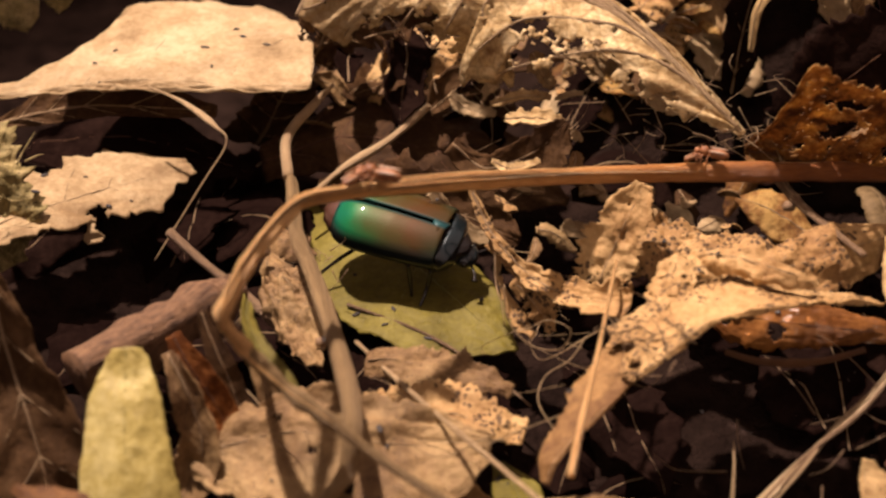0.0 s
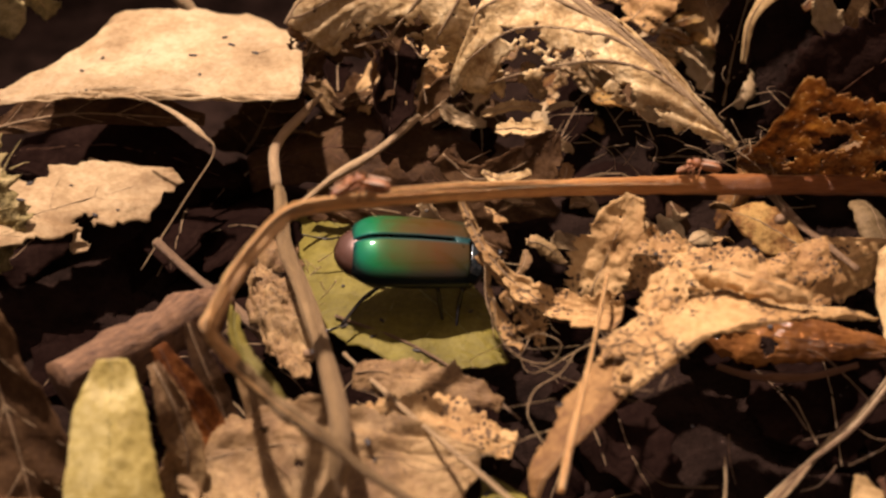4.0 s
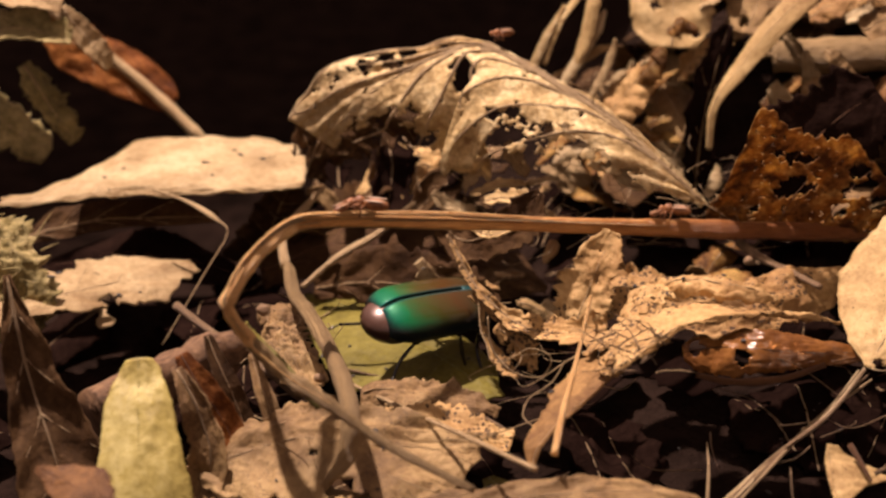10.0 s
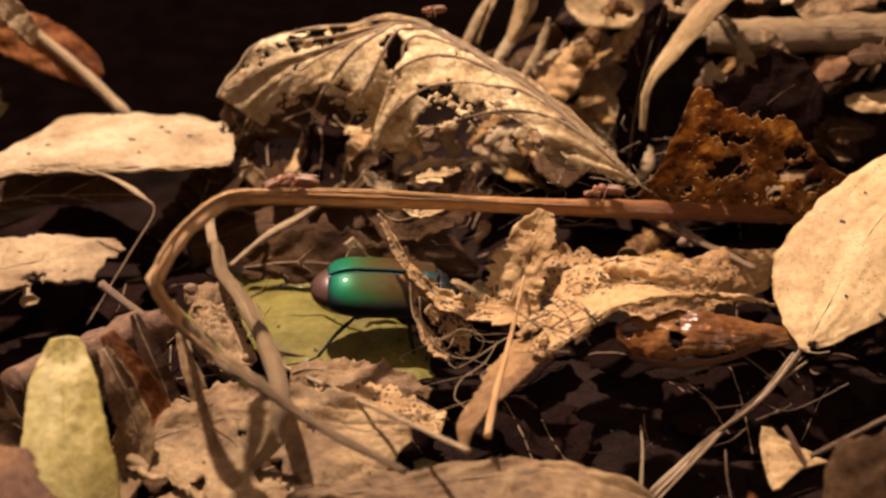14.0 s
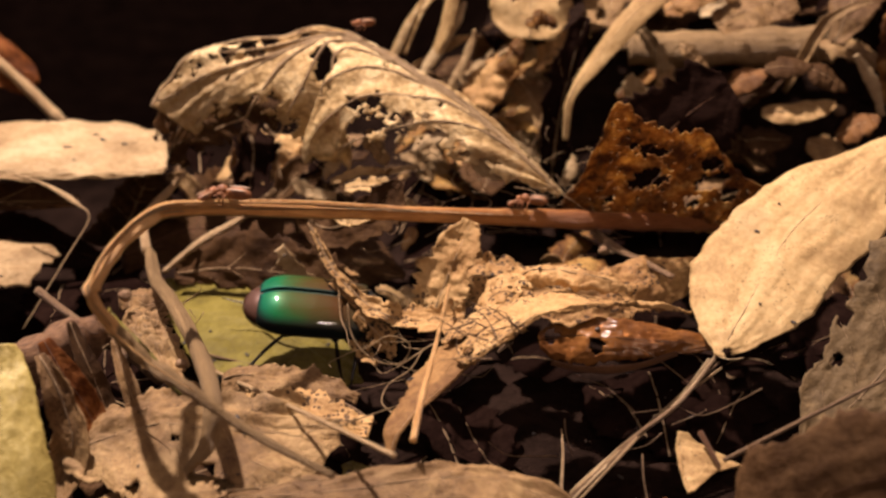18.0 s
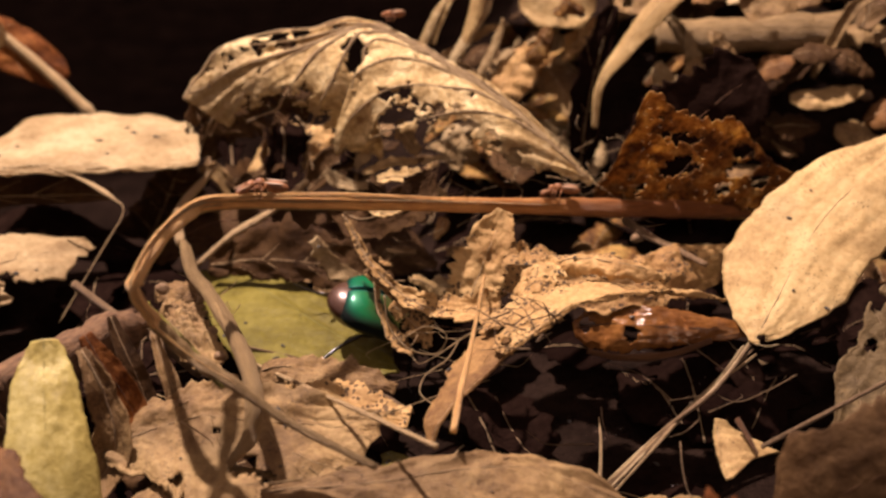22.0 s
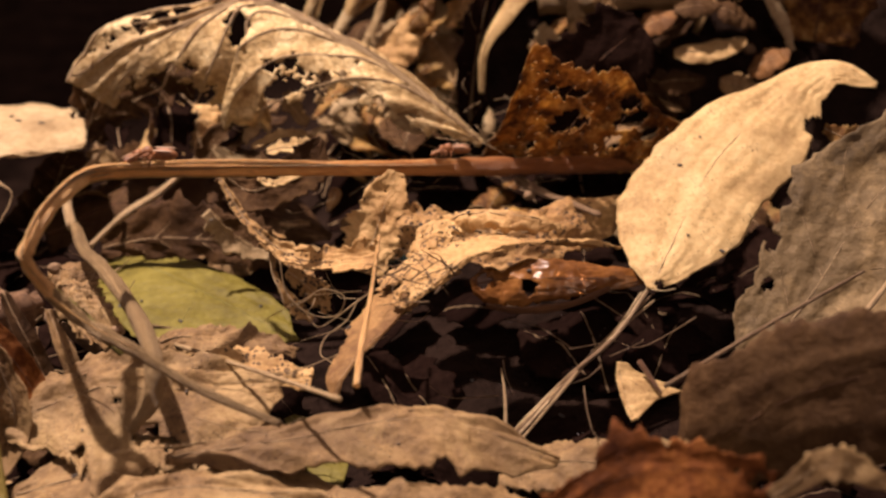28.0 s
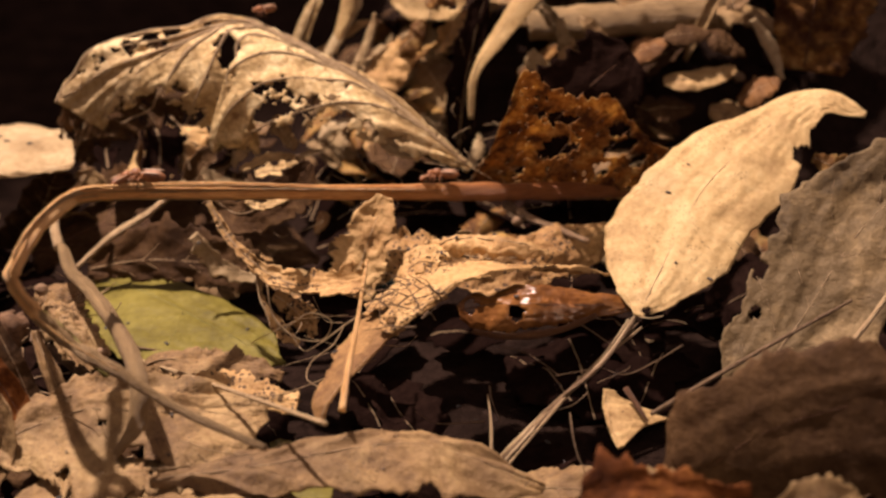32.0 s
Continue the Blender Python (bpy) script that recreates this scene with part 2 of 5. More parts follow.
def tube(bm, pts, radii, n=40, sides=8, knobs=0.0, groove=0.0, flat=1.0, seed=0.0, origin=(0, 0, 0)):
    """A tapered stalk along a spline; radii are (u, r) rows."""
    o = Vector(origin)
    line = spline(pts, n)
    uvl = bm.loops.layers.uv.verify()
    rings, ref = [], Vector((0.3, 0.2, 1)).normalized()
    length = sum((b - a).length for a, b in zip(line, line[1:]))
    for i, p in enumerate(line):
        t = (line[min(i + 1, n)] - line[max(i - 1, 0)]).normalized()
        s = t.cross(ref).normalized()
        w = s.cross(t).normalized()
        u = i / n
        r = lerp_rows(radii, u)[0] * (1 + knobs * nz(u * length * 0.25 + seed, seed * 3.1))
        ring = []
        for k in range(sides):
            a = 2 * math.pi * k / sides
            q = r * (1 + groove * math.cos(3 * a + seed) + groove * 0.7 * nz(3 * math.cos(a) + seed, 3 * math.sin(a), u * length * 0.06))
            ring.append(bm.verts.new((p - o + s * math.cos(a) * q + w * math.sin(a) * q * flat) * MM))
        rings.append(ring)
    for i in range(n):
        for k in range(sides):
            j = (k + 1) % sides
            f = bm.faces.new((rings[i][k], rings[i][j], rings[i + 1][j], rings[i + 1][k]))
            for lp, (a, b) in zip(f.loops, ((i, k), (i, k + 1), (i + 1, k + 1), (i + 1, k))):
                lp[uvl].uv = (a / n * length * 0.05, b / sides)
    bm.faces.new(rings[0][::-1])
    bm.faces.new(rings[-1])


def stalk(name, pts, radii, material, parent=None, at=None, **kw):
    """A stalk as one mesh; without a parent it is a thing with its origin at its first point."""
    o = at if at is not None else pts[0]
    bm = bmesh.new()
    tube(bm, pts, radii, origin=o, **kw)
    ob = part(name, bm, material, parent)
    if not parent:
        ob.location = [c * MM for c in o]
    return ob


def fibrous(name, label, category, pts, radii, material, strands=3, spread=0.5, strand_mat=None, **kw):
    """A dry stalk as a thing: its core and the split strands along it as parts."""
    t = empty(name, pts[0])
    tagged(t, label, category)
    stalk("core", pts, radii, material, t, pts[0], **kw)
    mid = radii[len(radii) // 2][1]
    for k in range(strands):
        q = kw.get("seed", 0.0) + k * 2.3
        side = [tuple(c + mid * spread * 1.7 * nz(q + i * 0.6, a * 7.7, q) + (0.35 * mid if a == 2 else 0) for a, c in enumerate(p)) for i, p in enumerate(pts)]
        a, b = (0, len(pts) - 1) if k % 2 else (k % 3, len(pts))
        stalk("strand", side[a:b] if b - a > 1 else side, [(0, mid * 0.2), (0.5, mid * 0.38), (1, mid * 0.15)], strand_mat or material, t, pts[0], n=kw.get("n", 40), sides=6, knobs=0.4, seed=q)
    return t


def leaf(name, spine, edges, up, material, label, category="leaf", curl=0.0, curl2=None, wave=0.6, rag=0.12, holes=(), eaten=0.0,
         veins=0, vein_mat=None, rib=0.35, nu=64, nv=28, thick=0.28, up2=None, seed=None, group="", petiole=None, reach=0.9, veil=0.55, cup=0.0, arch=1.0, pleat=0.25, lace=0.33, vein_size=0.55, crinkle=0.0, zone=None, rim=0.0, twist=1.0, vein_to=1.0):
    """A leaf as a thing: blade, midrib, side veins and stalk as its parts. edges: rows of (u, left, right) widths. curl: the bend across the
    blade in radians at either edge (positive: edges up). holes: rows of (u, v, radius in mm). zone: how much more is eaten at (u, v).
    rim: radius of a dry rolled edge along the right side."""
    seed = (len(bpy.data.objects) * 0.37) % 50 if seed is None else seed
    base = spine[0]
    o = Vector(base)
    line = spline(spine, nu)
    frames = []
    for i, p in enumerate(line):
        u = i / nu
        t = (line[min(i + 1, nu)] - line[max(i - 1, 0)]).normalized()
        n = Vector(up).lerp(Vector(up2), u**twist) if up2 else Vector(up)
        s = n.cross(t).normalized()
        frames.append((p, t, s, t.cross(s).normalized()))

    def surf(u, v, lift=0.0):
        i = min(int(u * nu), nu - 1)
        k = u * nu - i
        (p, t, s, n), (p1, t1, s1, n1) = frames[i], frames[i + 1]
        p, s, n = p.lerp(p1, k), s.lerp(s1, k), n.lerp(n1, k)
        l, r = lerp_rows(edges, u)
        w = (l if v >= 0 else r) * abs(v)
        c = (curl if v >= 0 else (curl if curl2 is None else curl2)) + cup * (u - 0.5)
        if abs(v) > 0:
            edge = abs(v) ** 3
            w *= 1 + rag * edge * (nz(u * 9 + seed, v * 2, seed) + 0.7 * nz(u * 31, v + seed, 4.0) + 0.4 * nz(u * 80, v - seed, 9.0))
        th = c * abs(v)
        if abs(th) > 1e-3:
            rad = w / th
            side, high = rad * math.sin(th), rad * (1 - math.cos(th))
        else:
            side, high = w, 0.0
        out = p + s * side * (1 if v >= 0 else -1) + n * high
        span = max(l + r, 1)
        h = wave * (nz(u * 3.1 + seed, v * 1.4 * span / 20, seed * 2) + 0.45 * nz(u * 8 + seed, v * 3.5 * span / 20, 7) + 0.2 * nz(u * 20, v * 8, seed))
        if veins:
            ph = (u - veil * 0.28 * abs(v) ** arch) / 0.86 * (veins + 0.6) + 0.4
            h += pleat * wave * math.cos(2 * math.pi * ph) * min(abs(v) * 3, 1)
        if crinkle:
            x, y, z = out.x * 0.42 + seed, out.y * 0.42, out.z * 0.42
            h += crinkle * (1.0 - 2.6 * abs(nz(x, y, z)) + 0.45 * nz(x * 2.7, y * 2.7, z * 2.7) - 0.7 * abs(nz(x * 1.7 + 5, y * 1.7, z * 1.7)))
        return out + n * (h + lift) - o

    thing = empty(name, base)
    tagged(thing, label, category, group)
    bm = bmesh.new()
    uvl = bm.loops.layers.uv.verify()
    grid = [[bm.verts.new(surf(i / nu, j / nv * 2 - 1) * MM) for j in range(nv + 1)] for i in range(nu + 1)]
    for i in range(nu):
        for j in range(nv):
            u, v = (i + 0.5) / nu, (j + 0.5) / nv * 2 - 1
            q = surf(u, v)
            gone = False
            for hu, hv, hr in holes:
                d = (q - surf(hu, hv)).length
                if d < hr * (1 + 0.55 * nz(q.x * 0.9 + seed, q.y * 0.9, q.z * 0.9)):
                    gone = True
            worn = eaten + (zone(u, v) if zone else 0.0)
            if worn > 0 and nz(q.x * lace + seed, q.y * lace, q.z * lace) + 0.5 * nz(q.x * lace * 3.3, q.y * lace * 3.3 + seed, q.z * lace * 3.3) > 0.62 - worn:
                gone = True
            if gone:
                continue
            f = bm.faces.new((grid[i][j], grid[i + 1][j], grid[i + 1][j + 1], grid[i][j + 1]))
            for lp, (a, b) in zip(f.loops, ((i, j), (i + 1, j), (i + 1, j + 1), (i, j + 1))):
                lp[uvl].uv = (a / nu, b / nv)
    bmesh.ops.delete(bm, geom=[v for v in bm.verts if not v.link_faces], context="VERTS")
    part("blade", bm, material, thing, solid=thick)
    vm = vein_mat or VEIN
    if rib:
        bm = bmesh.new()
        tube(bm, [surf(0.01 + 0.97 * k / 14, 0, 0.1) for k in range(15)], [(0, rib), (0.6, rib * 0.6), (1, rib * 0.2)], n=44, sides=6, knobs=0.3, seed=seed)
        part("midrib", bm, vm, thing)
    for k in range(veins):
        u0 = (k + 0.6) / (veins + 0.6) * 0.86
        if u0 > vein_to:
            break
        for sgn in (1, -1):
            pts = [surf(min(u0 + veil * 0.28 * q**arch, 0.985), sgn * reach * q, 0.06) for q in (0.0, 0.08, 0.2, 0.35, 0.5, 0.75, 1.0)]
            bm = bmesh.new()
            tube(bm, pts, [(0, rib * vein_size), (1, rib * vein_size * 0.4)], n=24, sides=5, knobs=0.3, seed=seed + k)
            part("side_vein", bm, vm, thing)
    if rim:
        bm = bmesh.new()
        tube(bm, [surf(0.42 + 0.58 * k / 16, -1.0) for k in range(17)], [(0, rim * 0.5), (0.6, rim), (1, rim * 0.7)], n=70, sides=6, knobs=0.4, seed=seed + 1)
        part("rim", bm, vm, thing)
    if petiole:
        bm = bmesh.new()
        tube(bm, [Vector(q) - o for q in petiole], [(0, rib * 0.8), (1, rib * 1.3)], n=20, sides=7, knobs=0.3, seed=seed)
        part("leaf_stalk", bm, vm, thing)
    return thing


# ---- the ground ----
def step_at(q):
    return 0.5 + 0.5 * math.tanh(q / 2)


def ground_height(x, y):
    """Forest floor in mm: a hollow behind to the left, a bank behind to the right."""
    d = math.hypot(x, y)
    h = -33 + 2.0 * nz(x * 0.03, y * 0.03, 1.0) + 0.8 * nz(x * 0.12, y * 0.12, 2.0)
    bank = step_at((x - 9 - 0.15 * (y - 100)) / 7) * step_at((y - 114) / 12)
    hollow = step_at((-2 - x) / 12) * step_at((y - 118) / 12)
    h += 52 * bank * min(1.4, 0.7 + (y - 100) / 140) - 30 * hollow
    far = min(max((d - 320) / 900, 0), 1)
    return h * (1 - far) - 30 * far + 40 * far * nz(x * 0.002, y * 0.002, 3.0)


def ground():
    bm = bmesh.new()
    ticks = []
    s = 0.0
    step = 5.0
    while s < 60000:
        ticks.append(s)
        if s > 260:
            step *= 1.45
        s += step
    ax = [-q for q in ticks[:0:-1]] + ticks
    rows = [[bm.verts.new((x * MM, (y + 40) * MM, ground_height(x, y + 40) * MM)) for x in ax] for y in ax]
    for a, b in zip(rows, rows[1:]):
        for i in range(len(ax) - 1):
            bm.faces.new((a[i], a[i + 1], b[i + 1], b[i]))
    return tagged(part("ground", bm, SOIL), "dark soil of a forest floor at night", "ground", kind="structure")


ground()

# ---- large leaves ----
leaf("dry_leaf", [(-92, 62, -3.5), (-72, 69, -3.4), (-52, 72.5, -3.0), (-32.5, 72.4, -1.8)],
     [(0, 0.6, 0.6), (0.16, 4, 1.2), (0.25, 9, 1.6), (0.34, 16, 1.6), (0.38, 20, 1.6), (0.41, 28, 1.8), (0.43, 34, 1.8), (0.55, 36, 2), (0.72, 33, 2), (0.86, 26, 1.8), (0.93, 18, 1.4), (0.97, 10, 1.0), (1, 1.0, 0.6)],
     (0, -0.04, 1), PALE, "broad pale tan dead leaf lying over darker litter",
     vein_mat=PVEIN, curl=-0.22, curl2=-0.6, wave=0.9, rag=0.05, veins=6, rib=0.12, vein_size=0.8, seed=3.0, nu=90, nv=40, crinkle=0.12, holes=[(0.05, 0.9, 1.2)])
# brown in place of buff, to put the overhanging leaf's shade into it
leaf("dry_leaf", [(-90, 74, -16), (-74, 76, -12), (-50, 75, -10)],
     [(0, 1, 1), (0.3, 4, 2.4), (0.8, 4, 1.6), (1, 1, 1)], (0, -0.7, 0.7), BROWN,
     "narrow dead leaf edge, browned for the shade under a broad pale leaf", wave=0.8, veins=4, seed=5.0)
leaf("dry_leaf", [(-85, 18, -10), (-77, 38, -12.5), (-66, 54, -15.5), (-53, 67, -16.5)],
     [(0, 2, 1.5), (0.25, 9, 4), (0.5, 13, 6), (0.8, 10, 7), (1, 2, 2)], (-0.1, -0.35, 0.93), PALE,
     "torn pale tan dead leaf with a ragged edge", curl=-0.25, wave=0.8, rag=0.35, veins=5, rib=0.25, seed=8.0,
     holes=[(0.62, -0.75, 1.5), (0.02, 0.9, 1.5)])
leaf("dry_leaf", [(-65, 47, -16.2), (-64.6, 45.6, -17.8), (-64, 44.6, -19.5)], [(0, 0.9, 0.9), (0.4, 0.5, 0.6), (0.75, 1.9, 1.6), (1, 1.5, 1.2)], (0.2, -0.9, 0.4), PALE,
     "small torn scrap of pale dead leaf hanging down", wave=0.4, rag=0.5, rib=0.1, nu=30, nv=14, seed=9.0)
leaf("mossy_leaf", [(-95, 48, 0), (-87, 44, -4), (-80, 39, -12), (-76, 36, -20)], [(0, 4, 4), (0.35, 10, 8), (0.7, 9, 8), (1, 3, 3)], (0.3, -0.6, 0.7), MOSS,
     "shaggy olive green moss-covered dead leaf", wave=2.4, crinkle=0.8, rag=0.6, rib=0.2, nu=80, nv=50, seed=11.0)
leaf("brown_leaf", [(-63.5, -4, 12), (-60, -9, -1), (-54, -16, -15), (-50, -22, -27)],
     [(0, 0.5, 0.5), (0.3, 4, 3.5), (0.7, 8, 7), (1, 9, 9)], (0.35, -0.85, 0.35), BROWN,
     "dull brown pointed dead leaf standing upright", curl=0.5, wave=1.2, veins=4, seed=12.0)
leaf("yellow_leaf", [(-41.2, -11.5, 2.4), (-39.9, -18, -2.4), (-37.8, -26.5, -10.4), (-34, -37.5, -26)],
     [(0, 2.2, 2.2), (0.06, 3.3, 3.2), (0.35, 5.4, 5.6), (0.75, 7.6, 7.2), (1, 7, 7)], (0.1, -0.66, 0.75), YELLOW,
     "yellow-green fading leaf standing upright, blunt tip", curl=-0.45, wave=0.9, rag=0.05, rib=0.07, vein_mat=GVEIN, seed=14.0)
leaf("green_leaf", [(-34, 76, -26), (-19, 60, -22.3), (-5, 45.5, -22.2), (3.5, 37, -23.2), (9, 33, -24.2)],
     [(0, 1, 1), (0.15, 7, 10), (0.42, 9, 17), (0.7, 6.5, 13), (0.9, 2.2, 4), (1, 0.5, 0.5)], (-0.02, -0.08, 0.98), GREEN,
     "yellowish green leaf lying flat on the litter", curl=-0.3, curl2=-0.15, wave=0.6, rag=0.06, veins=5, vein_mat=GVEIN, rib=0.16, vein_size=0.7, seed=16.0, nu=90, nv=50)
leaf("green_leaf", [(10, 4, -24), (14, -4, -22.5), (17, -13, -22), (19, -24, -23)], [(0, 1, 1), (0.3, 3.6, 3.6), (0.7, 3.6, 3.6), (1, 1, 1)], (0, -0.2, 0.97), GREEN,
     "narrow green leaf showing between dead leaves", curl=-0.2, wave=0.5, rag=0.05, vein_mat=GVEIN, rib=0.16, seed=17.0)
big_tan = leaf("tan_leaf", [(70, 27, -13), (74, 34, -8), (82, 48, 1), (94, 61, 7.6), (104, 67.5, 11.5), (113, 65.5, 9)],
     [(0, 0.8, 0.8), (0.1, 6, 4.5), (0.28, 13, 10.5), (0.5, 10, 12.5), (0.64, 5, 8.5), (0.7, 4, 5.5), (0.8, 2.8, 4.5), (0.9, 2, 2.6), (1, 0.6, 0.6)],
     (0, -0.5, 0.86), TAN, "large golden tan dead leaf with a hooked tip",
     vein_mat=PVEIN, curl=-0.4, curl2=-0.25, wave=0.8, rag=0.08, rib=0.1, seed=18.0, nu=100, nv=44, crinkle=0.12, holes=[(0.62, -0.98, 2.0), (0.03, -0.5, 0.7)],
     petiole=[(70, 27, -13), (72, 25, -12.4), (74, 25, -12)])
stalk("fold", [(84.6, 35.5, -8.2), (84.6, 42, -4.0), (85.6, 50, 0.4), (88.5, 58, 4.6), (91, 62.5, 6.6)], [(0, 0.12), (0.5, 0.2), (1, 0.12)], VEIN, big_tan, (70, 27, -13), n=40, sides=6, knobs=0.5, seed=18.5)
leaf("curled_leaf", [(41.5, 70, -2.4), (34, 72, 4), (24.2, 76, 11), (13.2, 80, 16.3), (3.3, 84, 20.4), (-3.3, 85, 21.4), (-12.6, 82, 18.2), (-22.5, 79, 12.4), (-28.6, 78, 4)],
     [(0, 0.8, 0.8), (0.125, 8, 2), (0.25, 16, 2.5), (0.375, 22.5, 2.5), (0.5, 26, 2.5), (0.6, 26, 3), (0.7, 25, 4.5), (0.8, 21, 7), (0.875, 16, 9), (1, 6, 9)],
     (0.1, -0.3, 0.95), CURL, "large curled dead leaf with raised veins and eaten holes", up2=(-0.1, -0.85, -0.55), twist=5.0,
     vein_mat=VEIN, crinkle=0.13, curl=-1.5, curl2=-0.5, wave=0.7, rag=0.14, veins=7, rib=0.55, vein_size=0.75, seed=20.0, nu=170, nv=120, veil=1.3, reach=0.99, arch=0.5, pleat=0.45, vein_to=0.74,
     eaten=0.02, lace=0.42, rim=0.42, zone=lambda u, v: (2.6 * max(v - 0.34, 0) if u < 0.42 else 3.5 * max(v - 0.05, 0) * min((u - 0.76) / 0.1, 1) if u > 0.76 else 0.5 * max(v - 0.72, 0)) if v > 0 else 0.05 + (0.35 * max(-v - 0.2, 0) if 0.7 < u < 0.9 else 0.0),
     holes=[(0.40, 0.42, 1.1), (0.43, 0.48, 1.3), (0.33, 0.42, 1.3), (0.30, 0.5, 1.0), (0.37, 0.55, 1.4), (0.66, 0.16, 1.7), (0.64, 0.24, 2.0), (0.67, 0.3, 1.5),
            (0.84, 0.60, 3.0), (0.80, 0.9, 3.0), (0.92, 0.6, 3.0), (0.75, 0.95, 2.5), (0.97, 0.5, 2.5), (0.79, -0.72, 1.9), (0.75, -0.75, 1.7), (0.83, -0.7, 1.6)])
leaf("brown_leaf", [(-36, 90, -7), (-31, 91, 3), (-21, 91.5, 9), (-8, 90.5, 11)], [(0, 3, 4), (0.35, 6, 9), (0.8, 6, 10), (1, 3, 4)], (0.1, -0.9, 0.3), BROWN,
     "lacy brown dead leaf inside the curled leaf", wave=2.0, rag=0.4, veins=4, rib=0.25, nu=60, nv=40, seed=64.0, eaten=0.14, lace=0.3)
leaf("rust_leaf", [(42, 68, -4), (56, 67.5, -5), (70, 69, -6), (86, 73, -6)],
     [(0, 2, 1), (0.06, 10, 2), (0.12, 21, 2), (0.19, 34, 2), (0.23, 34, 2), (0.29, 28.5, 2.5), (0.42, 24, 2), (0.5, 24, 2), (0.53, 23, 2), (0.65, 16, 2), (0.78, 9.5, 2), (0.9, 5, 2), (1, 1, 1)], (0.05, -0.79, -0.55), RUST,
     "rust brown dead leaf eaten into a lace of holes", up2=(0.05, -1, -0.1), curl=0.2, crinkle=0.35, wave=1.2, rag=0.10, veins=4, vein_mat=DVEIN, rib=0.3, nu=130, nv=120, seed=22.0, eaten=0.09, lace=1.0,
     zone=lambda u, v: 0.16 * max(v - 0.3, 0), holes=[(0.33, 0.36, 3.0), (0.38, 0.40, 2.2), (0.36, 0.48, 1.6), (0.32, 0.68, 1.9), (0.37, 0.72, 1.5), (0.27, 0.7, 1.3), (0.60, 0.5, 2.6), (0.64, 0.62, 2.2), (0.60, 0.75, 2.0), (0.55, 0.2, 1.6), (0.2, 0.12, 1.2), (0.70, 0.45, 1.8)])
# added dark sheet, stands for the shaded hollow seen through the lace holes
leaf("wet_or_shade_leaf", [(48, 82, -8), (57, 82, 2), (65, 83, 10), (72, 84, 15)], [(0, 4, 6), (0.4, 9, 10), (0.8, 8, 9), (1, 3, 4)], (0.1, -0.9, 0.4), SHADE_DARK,
     "dark leaf sheet standing for the shade behind the rust leaf", wave=1.4, rag=0.3, rib=0.2, vein_mat=DVEIN, nu=44, nv=24, seed=22.6)
# the crumpled lace of dead leaf over the hollow
leaf("crumpled_leaf", [(29, 0, -3.2), (31.5, 2, -1.9), (34.7, 6, -1.6), (39, 11, 0.1), (43.4, 14, 0.4), (50.1, 18, -0.6), (58.7, 25, -3.4), (65, 31, -7)],
     [(0, 3, 0.4), (0.15, 9, 0.4), (0.4, 15, 0.4), (0.56, 17, 0.5), (0.75, 14, 0.5), (1, 4, 0.5)], (-0.05, 0.05, 0.99), SPECK,
     "crumpled speckled tan dead leaf raised like a hood", crinkle=0.3, curl=-0.35, curl2=-1.2, wave=0.9, rag=0.25, veins=3, rib=0.1, nu=110, nv=64, seed=24.0, thick=0.2, holes=[(0.2, 0.6, 1.4), (0.12, 0.8, 1.6), (0.1, 0.3, 0.8)])
leaf("brown_leaf", [(19, -15, -11), (20.6, -12, -8.4), (25.2, -5, -6.2), (30.2, 3, -3.8), (34, 7.5, -3), (38, 11, -1.6)],
     [(0, 1.2, 0.3), (0.2, 3.6, 0.4), (0.5, 7.5, 0.4), (0.8, 10, 0.4), (1, 6, 0.4)], (-0.2, -0.15, 0.97), WARM,
     "smooth brown dead leaf hanging below the crumpled hood", curl=-0.2, curl2=-1.0, wave=0.6, crinkle=0.1, rag=0.15, rib=0.1, nu=70, nv=30, thick=0.2, seed=24.5)
leaf("crumpled_leaf", [(29, 12, -9), (31.5, 19, -3), (34, 27, 0), (38, 33, -2)], [(0, 1, 1), (0.3, 4, 4), (0.7, 5, 4), (1, 1, 1)], (-0.5, -0.5, 0.7), SPECK,
     "bulged fold of speckled dead leaf on the crumple", crinkle=0.45, curl=-0.9, wave=1.6, rag=0.4, rib=0.15, nu=50, nv=28, seed=29.0, eaten=0.05, lace=0.5)
leaf("crumpled_leaf", [(35, 30, -1), (42, 27, 1.5), (50, 24, 1.6), (55, 25, 0)], [(0, 2, 2), (0.3, 3.4, 3), (0.7, 2.6, 2.4), (1, 0.6, 0.6)], (0.0, -0.4, 0.9), SPECK,
     "rolled speckled fold of dead leaf on the crumple", crinkle=0.5, curl=-1.3, wave=1.0, rag=0.35, rib=0.15, nu=50, nv=28, seed=31.0)
STRIP = leaf("crumpled_leaf", [(-1.5, 44, 1), (0.8, 41.5, -2), (4.5, 38, -6.5), (11, 34, -10.5), (19, 29, -10), (27, 26, -8)],
     [(0, 0.3, 0.3), (0.15, 0.6, 0.6), (0.3, 0.8, 0.9), (0.5, 1.1, 1.3), (0.66, 2.4, 2.0), (1, 3.5, 3.5)], (-0.5, -0.4, 0.7), SPECK,
     "ragged twisted strip of crumpled tan dead leaf", crinkle=0.2, curl=0.9, wave=1.2, rag=0.6, rib=0.28, nu=90, nv=26, seed=26.0, eaten=0.06, lace=0.5, up2=(0.2, -0.6, 0.8))
